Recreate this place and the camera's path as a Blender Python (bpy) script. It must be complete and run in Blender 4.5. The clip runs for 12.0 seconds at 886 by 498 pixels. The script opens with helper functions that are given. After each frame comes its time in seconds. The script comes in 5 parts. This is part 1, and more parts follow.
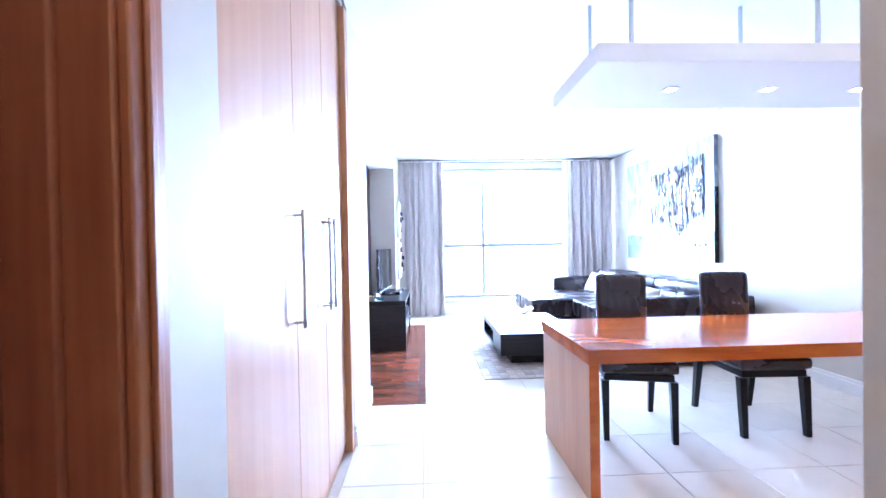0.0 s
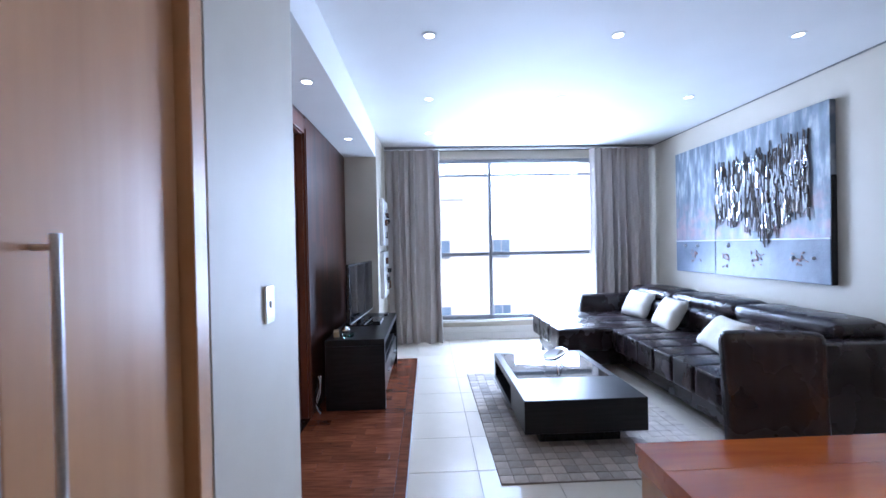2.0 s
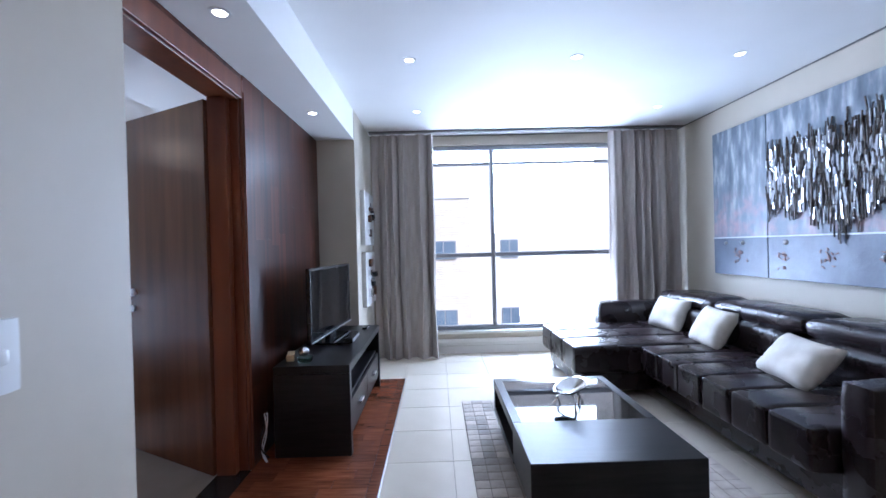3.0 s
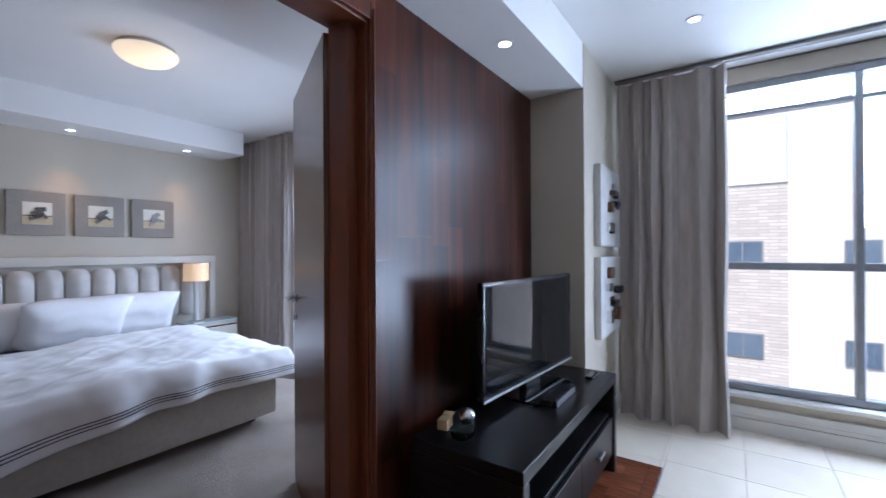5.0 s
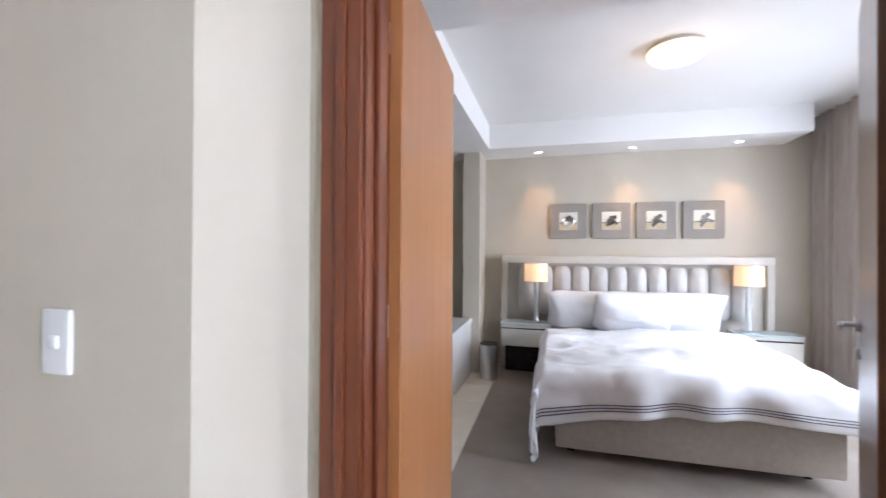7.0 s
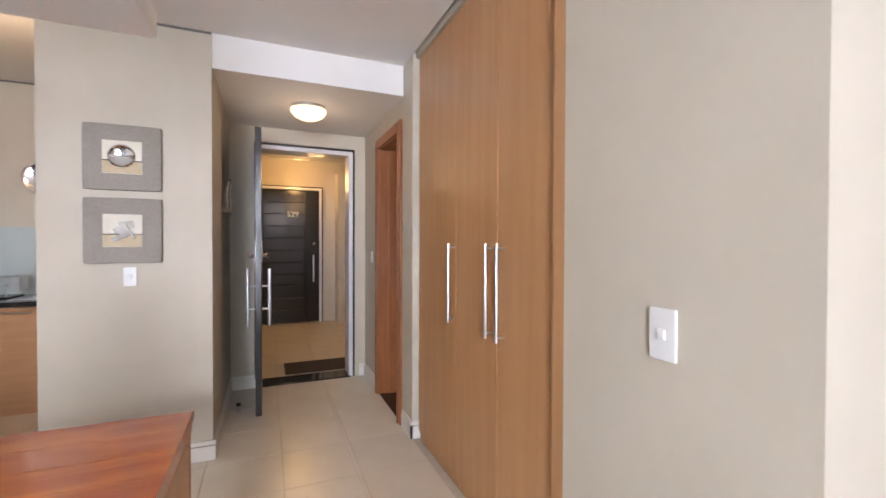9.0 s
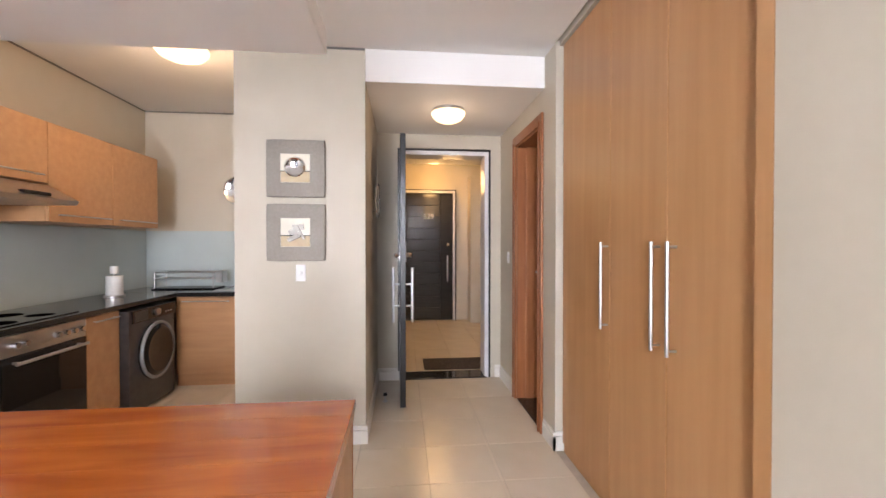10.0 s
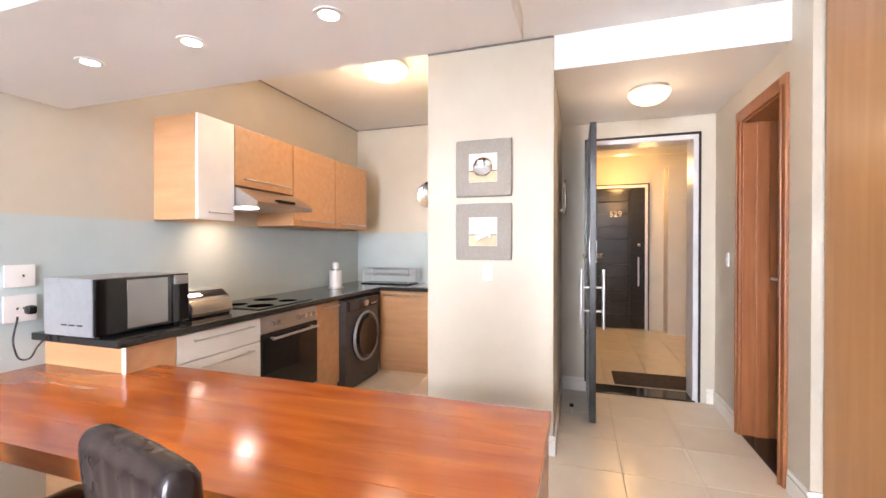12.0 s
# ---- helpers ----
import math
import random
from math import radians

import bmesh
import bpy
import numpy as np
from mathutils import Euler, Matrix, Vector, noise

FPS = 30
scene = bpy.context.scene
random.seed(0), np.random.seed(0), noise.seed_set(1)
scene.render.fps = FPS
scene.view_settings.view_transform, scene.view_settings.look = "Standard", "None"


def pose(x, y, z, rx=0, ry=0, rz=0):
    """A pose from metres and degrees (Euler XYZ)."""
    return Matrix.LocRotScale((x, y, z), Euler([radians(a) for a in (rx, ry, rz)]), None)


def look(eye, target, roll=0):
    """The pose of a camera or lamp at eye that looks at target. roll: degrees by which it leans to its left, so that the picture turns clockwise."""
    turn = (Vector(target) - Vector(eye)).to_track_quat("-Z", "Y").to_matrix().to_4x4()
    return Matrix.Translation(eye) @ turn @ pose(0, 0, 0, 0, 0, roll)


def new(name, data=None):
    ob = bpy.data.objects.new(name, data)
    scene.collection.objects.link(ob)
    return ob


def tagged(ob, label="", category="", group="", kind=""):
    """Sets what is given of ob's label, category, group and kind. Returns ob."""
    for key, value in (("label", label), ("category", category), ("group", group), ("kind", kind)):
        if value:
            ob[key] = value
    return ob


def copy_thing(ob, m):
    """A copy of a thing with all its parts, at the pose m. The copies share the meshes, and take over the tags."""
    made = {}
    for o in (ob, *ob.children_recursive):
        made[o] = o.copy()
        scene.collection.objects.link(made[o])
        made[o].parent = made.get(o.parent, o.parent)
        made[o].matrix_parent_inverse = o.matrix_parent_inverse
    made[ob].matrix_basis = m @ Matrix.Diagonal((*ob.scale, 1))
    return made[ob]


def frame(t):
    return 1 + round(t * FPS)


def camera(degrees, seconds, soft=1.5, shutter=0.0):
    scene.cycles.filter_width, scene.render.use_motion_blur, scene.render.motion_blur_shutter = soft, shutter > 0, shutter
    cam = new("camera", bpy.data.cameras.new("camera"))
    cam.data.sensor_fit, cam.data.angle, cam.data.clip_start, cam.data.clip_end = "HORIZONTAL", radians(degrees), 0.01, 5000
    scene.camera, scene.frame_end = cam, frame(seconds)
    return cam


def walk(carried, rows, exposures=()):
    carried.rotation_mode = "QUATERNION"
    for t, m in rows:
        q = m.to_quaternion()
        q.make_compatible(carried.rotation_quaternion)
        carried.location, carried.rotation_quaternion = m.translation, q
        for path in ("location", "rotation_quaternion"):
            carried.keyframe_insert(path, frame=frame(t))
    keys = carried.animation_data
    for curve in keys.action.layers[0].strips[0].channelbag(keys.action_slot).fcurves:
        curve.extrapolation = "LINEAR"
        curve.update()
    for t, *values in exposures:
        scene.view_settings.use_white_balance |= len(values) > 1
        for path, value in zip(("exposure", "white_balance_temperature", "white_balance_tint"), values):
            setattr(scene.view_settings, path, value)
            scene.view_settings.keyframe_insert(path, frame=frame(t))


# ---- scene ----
cam = camera(93.5, 12.0, shutter=0.2)
PATH = [
    (0, (0.425, -0.686, 1.152), (0.509, 1.312, 1.132), -1.1),
    (0.5, (0.427, -0.381, 1.216), (0.501, 1.618, 1.197), -1.0),
    (1, (0.43, -0.047, 1.258), (0.5, 1.951, 1.235), -1.1),
    (1.5, (0.484, 0.3, 1.262), (0.558, 2.299, 1.239), -1.1),
    (2, (0.541, 0.664, 1.255), (0.616, 2.662, 1.239), -1.2),
    (2.5, (0.636, 1.032, 1.249), (0.712, 3.03, 1.23), -1.3),
    (2.7, (0.678, 1.179, 1.242), (0.749, 3.178, 1.227), -1.4),
    (4.3, (0.828, 2.256, 1.224), (0.266, 4.175, 1.233), -0.4),
    (4.5, (0.797, 2.379, 1.234), (0.101, 4.254, 1.236), -0.3),
    (5, (0.739, 2.655, 1.251), (-0.399, 4.299, 1.256), -0.3),
    (5.5, (0.65, 2.827, 1.275), (-0.886, 4.107, 1.273), -0.3),
    (6, (0.575, 2.97, 1.266), (-1.269, 3.744, 1.268), -0.1),
    (6.5, (0.561, 3.047, 1.273), (-1.436, 3.145, 1.277), 0.1),
    (7, (0.592, 3.01, 1.247), (-1.341, 2.498, 1.259), 0.3),
    (7.5, (0.664, 2.961, 1.271), (-1.042, 1.916, 1.27), 0.4),
    (7.7, (0.668, 2.929, 1.274), (-0.919, 1.712, 1.274), 0.2),
    (9.3, (0.905, 2.765, 1.285), (0.317, 0.853, 1.258), 0.1),
    (9.5, (0.912, 2.74, 1.279), (0.449, 0.794, 1.256), 0.0),
    (10, (0.94, 2.694, 1.274), (0.746, 0.703, 1.252), 0.0),
    (10.5, (0.974, 2.652, 1.265), (1.008, 0.653, 1.247), 0.0),
    (11, (0.997, 2.618, 1.261), (1.267, 0.636, 1.247), 0.0),
    (11.5, (1.014, 2.591, 1.263), (1.492, 0.649, 1.247), -0.0),
    (12, (1.027, 2.58, 1.261), (1.649, 0.679, 1.245), -0.0),
]
walk(cam, [(t, look(eye, target, roll)) for t, eye, target, roll in PATH],
     [(0.0, 2.22, 4480, 19), (0.5, 1.52, 4420, 18), (1.0, 0.93, 4520, 18), (1.5, 0.60, 4700, 17), (2.5, 0.20, 5030, 17), (4.5, -0.38, 5150, 17), (5.0, -0.33, 5280, 17), (5.5, 0.20, 5550, 16),
      (6.5, 0.64, 5880, 17), (7.5, 0.64, 6000, 18), (9.5, 0.97, 6600, 21), (10.5, 1.28, 6700, 21), (12.0, 1.72, 6680, 21)])


# ---------- world, light, exposure ----------
H = 2.515
world = bpy.data.worlds.new("sky_world")
scene.world = world
world.use_nodes = True
wn = world.node_tree.nodes
sky = wn.new("ShaderNodeTexSky")
sky.sky_type = "NISHITA"
sky.sun_disc = False
sky.sun_elevation = radians(48)
sky.sun_rotation = radians(146)
sky.dust_density = 6.0
sky.air_density = 1.4
wn["Background"].inputs["Strength"].default_value = 0.15
world.node_tree.links.new(sky.outputs["Color"], wn["Background"].inputs["Color"])


DIMMER = 0.63


def lamp(name, kind, m, energy, color=(1, 1, 1), **extra):
    d = bpy.data.lights.new(name, kind)
    d.energy, d.color = energy if kind == "SUN" else energy * DIMMER, color
    if kind == "AREA":
        d.shape = "RECTANGLE"
        d.size, d.size_y = extra["size"], extra["size_y"]
    elif kind == "SUN":
        d.angle = radians(extra["angle"])
    elif kind == "SPOT":
        d.spot_size, d.spot_blend, d.shadow_soft_size = radians(extra["cone"]), 0.9, 0.04
    else:
        d.shadow_soft_size = extra.get("radius", 0.05)
    ob = new(name, d)
    ob.matrix_world = m
    return ob


lamp("sun", "SUN", look((20, -30, 40), (0, 0, 0)), 5.0, (1, 0.95, 0.88), angle=0.5)
WARM = (1.0, 0.74, 0.47)
lamp("window_daylight", "AREA", look((2.03, 6.40, 1.86), (1.9, 0, 0.9)), 84, (0.80, 0.91, 1.0), size=1.2, size_y=0.96)
lamp("window_daylight", "AREA", look((1.02, 6.40, 2.28), (1.3, 2, 0.0)), 22, (0.80, 0.91, 1.0), size=0.62, size_y=0.14)
lamp("window_daylight", "AREA", look((2.16, 6.40, 0.70), (1.6, 3.6, 0.0)), 95, (0.80, 0.91, 1.0), size=0.86, size_y=0.70)
lamp("bedroom_daylight", "AREA", look((-2.05, 5.76, 1.25), (-2.6, 4.0, 0.0)), 108, (0.80, 0.91, 1.0), size=1.5, size_y=1.6)


# ---------- materials ----------
def mat(name, color, rough=0.6, metal=0.0, color2=None, scale=8.0, stretch=(1, 1, 1), detail=4.0, bump=0.0,
        bump_scale=60.0, spec=0.5, coat=0.0, coat_rough=0.1, vary=0.0, rough2=None, spots=None, distort=0.0):
    m = bpy.data.materials.new(name)
    m.use_nodes = True
    n, l = m.node_tree.nodes, m.node_tree.links
    b = n["Principled BSDF"]
    b.inputs["Roughness"].default_value = rough
    b.inputs["Metallic"].default_value = metal
    b.inputs["Specular IOR Level"].default_value = spec
    b.inputs["Coat Weight"].default_value = coat
    b.inputs["Coat Roughness"].default_value = coat_rough
    b.inputs["Base Color"].default_value = (*color, 1)
    tc = n.new("ShaderNodeTexCoord")
    mp = n.new("ShaderNodeMapping")
    mp.inputs["Scale"].default_value = stretch
    l.new(tc.outputs["Object"], mp.inputs["Vector"])
    out = None
    if color2:
        t1 = n.new("ShaderNodeTexNoise")
        t1.inputs["Scale"].default_value = scale
        t1.inputs["Detail"].default_value = detail
        t1.inputs["Distortion"].default_value = distort
        l.new(mp.outputs["Vector"], t1.inputs["Vector"])
        r = n.new("ShaderNodeValToRGB")
        r.color_ramp.elements[0].position, r.color_ramp.elements[1].position = 0.32, 0.68
        r.color_ramp.elements[0].color, r.color_ramp.elements[1].color = (*color, 1), (*color2, 1)
        l.new(t1.outputs["Fac"], r.inputs["Fac"])
        t2 = n.new("ShaderNodeTexNoise")
        t2.inputs["Scale"].default_value = scale * 0.17
        l.new(tc.outputs["Object"], t2.inputs["Vector"])
        mr = n.new("ShaderNodeMapRange")
        mr.inputs["To Min"].default_value, mr.inputs["To Max"].default_value = 0.9, 1.08
        l.new(t2.outputs["Fac"], mr.inputs["Value"])
        mx = n.new("ShaderNodeMix")
        mx.data_type, mx.blend_type = "RGBA", "MULTIPLY"
        mx.inputs["Factor"].default_value = 1.0
        l.new(r.outputs["Color"], mx.inputs["A"])
        l.new(mr.outputs["Result"], mx.inputs["B"])
        out = mx.outputs["Result"]
        if rough2 is not None:
            rr = n.new("ShaderNodeMapRange")
            rr.inputs["To Min"].default_value, rr.inputs["To Max"].default_value = rough, rough2
            l.new(t1.outputs["Fac"], rr.inputs["Value"])
            l.new(rr.outputs["Result"], b.inputs["Roughness"])
    if vary and out:
        oi = n.new("ShaderNodeObjectInfo")
        mr2 = n.new("ShaderNodeMapRange")
        mr2.inputs["To Min"].default_value, mr2.inputs["To Max"].default_value = 1 - vary, 1 + vary
        l.new(oi.outputs["Random"], mr2.inputs["Value"])
        mx2 = n.new("ShaderNodeMix")
        mx2.data_type, mx2.blend_type = "RGBA", "MULTIPLY"
        mx2.inputs["Factor"].default_value = 1.0
        l.new(out, mx2.inputs["A"])
        l.new(mr2.outputs["Result"], mx2.inputs["B"])
        out = mx2.outputs["Result"]
    if out:
        l.new(out, b.inputs["Base Color"])
    if bump:
        t3 = n.new("ShaderNodeTexNoise")
        t3.inputs["Scale"].default_value = bump_scale
        t3.inputs["Detail"].default_value = 5.0
        l.new(mp.outputs["Vector"], t3.inputs["Vector"])
        bp = n.new("ShaderNodeBump")
        bp.inputs["Strength"].default_value = bump
        bp.inputs["Distance"].default_value = 0.01
        l.new(t3.outputs["Fac"], bp.inputs["Height"])
        l.new(bp.outputs["Normal"], b.inputs["Normal"])
    return m


def glow(name, color, strength):
    m = bpy.data.materials.new(name)
    m.use_nodes = True
    b = m.node_tree.nodes["Principled BSDF"]
    b.inputs["Base Color"].default_value = (*color, 1)
    b.inputs["Emission Color"].default_value = (*color, 1)
    b.inputs["Emission Strength"].default_value = strength
    return m


def glass(name, color=(1, 1, 1), rough=0.0):
    m = bpy.data.materials.new(name)
    m.use_nodes = True
    b = m.node_tree.nodes["Principled BSDF"]
    b.inputs["Base Color"].default_value = (*color, 1)
    b.inputs["Transmission Weight"].default_value = 1.0
    b.inputs["Roughness"].default_value = rough
    b.inputs["IOR"].default_value = 1.45
    return m


M_WALL = mat("greige_paint", (0.52, 0.465, 0.375), 0.55, color2=(0.55, 0.495, 0.405), scale=3, bump=0.05, bump_scale=220)
M_CEIL = mat("ceiling_paint", (0.80, 0.79, 0.77), 0.7, color2=(0.83, 0.82, 0.80), scale=2, bump=0.03, bump_scale=200)
M_SKIRT = mat("skirting_paint", (0.74, 0.71, 0.66), 0.4, color2=(0.78, 0.75, 0.70), scale=5)
M_TILE = mat("porcelain_tile", (0.73, 0.65, 0.53), 0.16, color2=(0.77, 0.69, 0.57), scale=5, detail=6, vary=0.03, rough2=0.3)
M_GROUT = mat("tile_grout", (0.48, 0.41, 0.33), 0.8, color2=(0.54, 0.47, 0.38), scale=20)
M_DARKWOOD = mat("dark_veneer", (0.016, 0.0046, 0.003), 0.31, color2=(0.075, 0.019, 0.008), scale=2.2, stretch=(9, 9, 0.5), detail=3, coat=0.0, spec=0.3, distort=0.25, vary=0.45)
M_FRAMEWOOD = mat("door_frame_wood", (0.115, 0.027, 0.009), 0.36, color2=(0.165, 0.043, 0.013), scale=2, stretch=(8, 8, 0.5), detail=3, coat=0.1, coat_rough=0.3)
M_BATHFRAME = mat("bathroom_frame_wood", (0.25, 0.082, 0.026), 0.36, color2=(0.33, 0.12, 0.04), scale=3, stretch=(12, 12, 0.6), detail=4)
M_BATHLEAF = mat("bathroom_leaf_wood", (0.13, 0.052, 0.024), 0.28, color2=(0.17, 0.07, 0.032), scale=2, stretch=(7, 7, 0.5), detail=3)
# same wood as M_LEAF, with the shade on its leaf put into the colour
M_SHADEDLEAF = mat("shaded_leaf_wood", (0.10, 0.036, 0.016), 0.26, color2=(0.14, 0.052, 0.022), scale=2, stretch=(7, 7, 0.5), detail=3)
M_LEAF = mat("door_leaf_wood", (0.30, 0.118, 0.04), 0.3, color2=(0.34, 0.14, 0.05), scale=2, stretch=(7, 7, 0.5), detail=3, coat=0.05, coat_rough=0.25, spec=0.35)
M_LAMINATE = mat("laminate_plank", (0.11, 0.030, 0.013), 0.22, color2=(0.25, 0.076, 0.032), scale=4, stretch=(1.5, 14, 1), detail=6, vary=0.28, spec=0.45)
M_CUPBOARD = mat("maple_laminate", (0.42, 0.208, 0.085), 0.38, color2=(0.475, 0.25, 0.11), scale=2.2, stretch=(10, 10, 0.5), detail=6)
M_KITCHEN = mat("kitchen_maple", (0.50, 0.265, 0.125), 0.40, color2=(0.57, 0.315, 0.155), scale=2.2, stretch=(1.0, 10, 10), detail=6)
M_KWHITE = mat("kitchen_white", (0.74, 0.71, 0.67), 0.3, color2=(0.78, 0.75, 0.71), scale=6)
M_TABLEWOOD = mat("polished_table_wood", (0.35, 0.068, 0.006), 0.18, color2=(0.52, 0.135, 0.014), scale=2.0, stretch=(0.8, 5, 5), detail=6, coat=0.3, coat_rough=0.1, distort=0.7, vary=0.07)
M_TABLELEG = mat("table_panel_wood", (0.42, 0.22, 0.11), 0.35, color2=(0.50, 0.28, 0.15), scale=2.6, stretch=(8, 8, 0.7), detail=6)
M_GRANITE = mat("black_granite", (0.008, 0.008, 0.009), 0.08, color2=(0.035, 0.033, 0.032), scale=160, detail=3)
M_LEATHER = mat("dark_leather", (0.017, 0.0105, 0.011), 0.22, color2=(0.026, 0.016, 0.017), scale=4, bump=0.02, bump_scale=60, rough2=0.32)
M_BLACKWOOD = mat("black_stained_wood", (0.005, 0.0042, 0.0045), 0.3, color2=(0.012, 0.010, 0.010), scale=5, stretch=(1, 14, 14), bump=0.03, bump_scale=80, spec=0.25)
M_BLACK = mat("black_plastic", (0.012, 0.012, 0.013), 0.25, color2=(0.016, 0.016, 0.018), scale=30)
M_GLOSSBLACK = mat("black_glass", (0.006, 0.006, 0.007), 0.04)
M_STEEL = mat("brushed_steel", (0.55, 0.55, 0.56), 0.28, 1.0, color2=(0.63, 0.63, 0.64), scale=40, stretch=(1, 1, 12))
M_CHROME = mat("chrome", (0.75, 0.75, 0.76), 0.08, 1.0)
M_ALU = mat("grey_aluminium", (0.30, 0.31, 0.33), 0.4, 0.3, color2=(0.34, 0.35, 0.37), scale=20)
M_CURTAIN = mat("taupe_curtain_fabric", (0.41, 0.36, 0.32), 0.85, color2=(0.45, 0.405, 0.37), scale=6, stretch=(6, 6, 1), bump=0.12, bump_scale=500, spec=0.2)
M_CARPET = mat("brown_carpet", (0.26, 0.217, 0.182), 0.95, color2=(0.33, 0.28, 0.24), scale=3, bump=0.8, bump_scale=260, spec=0.1)
M_LINEN = mat("white_linen", (0.80, 0.79, 0.80), 0.8, color2=(0.84, 0.83, 0.84), scale=9, bump=0.08, bump_scale=300, spec=0.2)
M_BEDBASE = mat("greige_bed_base", (0.36, 0.32, 0.28), 0.7, color2=(0.40, 0.36, 0.31), scale=30, bump=0.1, bump_scale=500)
M_PADDING = mat("silver_grey_padding", (0.46, 0.44, 0.42), 0.42, color2=(0.52, 0.50, 0.47), scale=12, bump=0.05, bump_scale=200)
M_HEADBOARD = mat("headboard_lacquer", (0.55, 0.51, 0.44), 0.35, color2=(0.58, 0.54, 0.47), scale=6)
M_WHITE = mat("white_plastic", (0.78, 0.78, 0.77), 0.3, color2=(0.80, 0.80, 0.79), scale=10)
M_CUSHION = mat("cream_cushion", (0.62, 0.57, 0.50), 0.85, color2=(0.68, 0.63, 0.56), scale=20, bump=0.15, bump_scale=400)
M_LINENFRAME = mat("taupe_linen_frame", (0.27, 0.24, 0.21), 0.8, color2=(0.31, 0.28, 0.245), scale=60, bump=0.1, bump_scale=500)
M_CREAM = mat("cream_mount", (0.72, 0.68, 0.58), 0.7, color2=(0.76, 0.72, 0.63), scale=12)
M_SPLASH = mat("pale_glass_splashback", (0.47, 0.55, 0.56), 0.12, color2=(0.50, 0.58, 0.59), scale=3)
M_GLASS = glass("clear_glass")
M_DOWNLIGHT = glow("downlight_bulb", (1.0, 0.93, 0.82), 9)
M_BOWL = glow("lit_opal_glass", (1.0, 0.76, 0.46), 0.95)
M_SHADE = glow("lit_lampshade", (0.95, 0.62, 0.34), 0.4)
M_DOORBLACK = mat("black_door_paint", (0.012, 0.012, 0.014), 0.28, color2=(0.018, 0.018, 0.020), scale=8, stretch=(1, 1, 6))


# ---------- mesh helpers ----------
def add_box(bm, lo, hi, bevel=0.0, seg=1):
    x0, y0, z0 = lo
    x1, y1, z1 = hi
    vs = [bm.verts.new(p) for p in ((x0, y0, z0), (x1, y0, z0), (x1, y1, z0), (x0, y1, z0), (x0, y0, z1), (x1, y0, z1), (x1, y1, z1), (x0, y1, z1))]
    fs = [bm.faces.new([vs[i] for i in f]) for f in ((0, 3, 2, 1), (4, 5, 6, 7), (0, 1, 5, 4), (1, 2, 6, 5), (2, 3, 7, 6), (3, 0, 4, 7))]
    if bevel > 0:
        es = list({e for f in fs for e in f.edges})
        bmesh.ops.bevel(bm, geom=es, offset=bevel, segments=seg, affect="EDGES", profile=0.5)
    return vs


def box(lo, hi, bevel=0.0, seg=1):
    bm = bmesh.new()
    add_box(bm, lo, hi, bevel, seg)
    return bm


def boxes(*items):
    bm = bmesh.new()
    for lo, hi in items:
        add_box(bm, lo, hi)
    return bm


def add_rod(bm, p, q, r, seg=12, r2=None):
    p, q = Vector(p), Vector(q)
    d = q - p
    m = Matrix.Translation((p + q) / 2) @ d.to_track_quat("Z", "Y").to_matrix().to_4x4()
    bmesh.ops.create_cone(bm, cap_ends=True, segments=seg, radius1=r, radius2=r if r2 is None else r2, depth=d.length, matrix=m)


def rod(p, q, r, seg=12, r2=None):
    bm = bmesh.new()
    add_rod(bm, p, q, r, seg, r2)
    return bm


def lathe(profile, seg=24, centre=(0, 0, 0)):
    bm = bmesh.new()
    rings = []
    for r, z in profile:
        rings.append([bm.verts.new((centre[0] + r * math.cos(2 * math.pi * i / seg), centre[1] + r * math.sin(2 * math.pi * i / seg), centre[2] + z)) for i in range(seg)])
    for a, b in zip(rings, rings[1:]):
        for i in range(seg):
            bm.faces.new((a[i], a[(i + 1) % seg], b[(i + 1) % seg], b[i]))
    if profile[0][0] > 1e-4:
        bm.faces.new(rings[0][::-1])
    if profile[-1][0] > 1e-4:
        bm.faces.new(rings[-1])
    return bm


def soft_box(lo, hi, r, n=6, puff=0.0, seed=0, crease=0.0):
    """A rounded, slightly swollen block on a grid."""
    c = [(a + b) / 2 for a, b in zip(lo, hi)]
    h = [(b - a) / 2 for a, b in zip(lo, hi)]
    bm = bmesh.new()
    bmesh.ops.create_cube(bm, size=2)
    bmesh.ops.subdivide_edges(bm, edges=bm.edges[:], cuts=n, use_grid_fill=True)
    for v in bm.verts:
        p = Vector([v.co[i] * h[i] for i in range(3)])
        core = Vector([max(-(h[i] - r), min(h[i] - r, p[i])) for i in range(3)])
        d = p - core
        if d.length > 1e-6:
            p = core + d.normalized() * r
        u = [p[i] / h[i] for i in range(3)]
        swell = puff * (1 - u[0] ** 2) * (1 - u[1] ** 2)
        p.z += swell * (1 if u[2] > 0 else -0.4)
        if crease:
            p += Vector(noise.noise_vector(p * 9 + Vector((seed, 0, 0)))) * crease
        v.co = p + Vector(c)
    return bm


def smooth(ob, angle=40):
    for p in ob.data.polygons:
        p.use_smooth = True
    ob.data.set_sharp_from_angle(angle=radians(angle))
    return ob


def part(name, bm, material, parent=None, label="", sm=False, kind=""):
    me = bpy.data.meshes.new(name)
    bmesh.ops.recalc_face_normals(bm, faces=bm.faces[:])
    bm.to_mesh(me)
    bm.free()
    me.materials.append(material)
    ob = new(name, me)
    if parent is not None:
        ob.parent = parent
    if sm:
        smooth(ob)
    return tagged(ob, label, "", "", kind)


def thing(name, label, category, m=None, group=""):
    ob = new(name)
    ob.empty_display_size = 0.1
    if m is not None:
        ob.matrix_world = m
    return tagged(ob, label, category, group)


def structure(name, bm, material, label="", category=""):
    return tagged(part(name, bm, material), label, category, "", "structure")


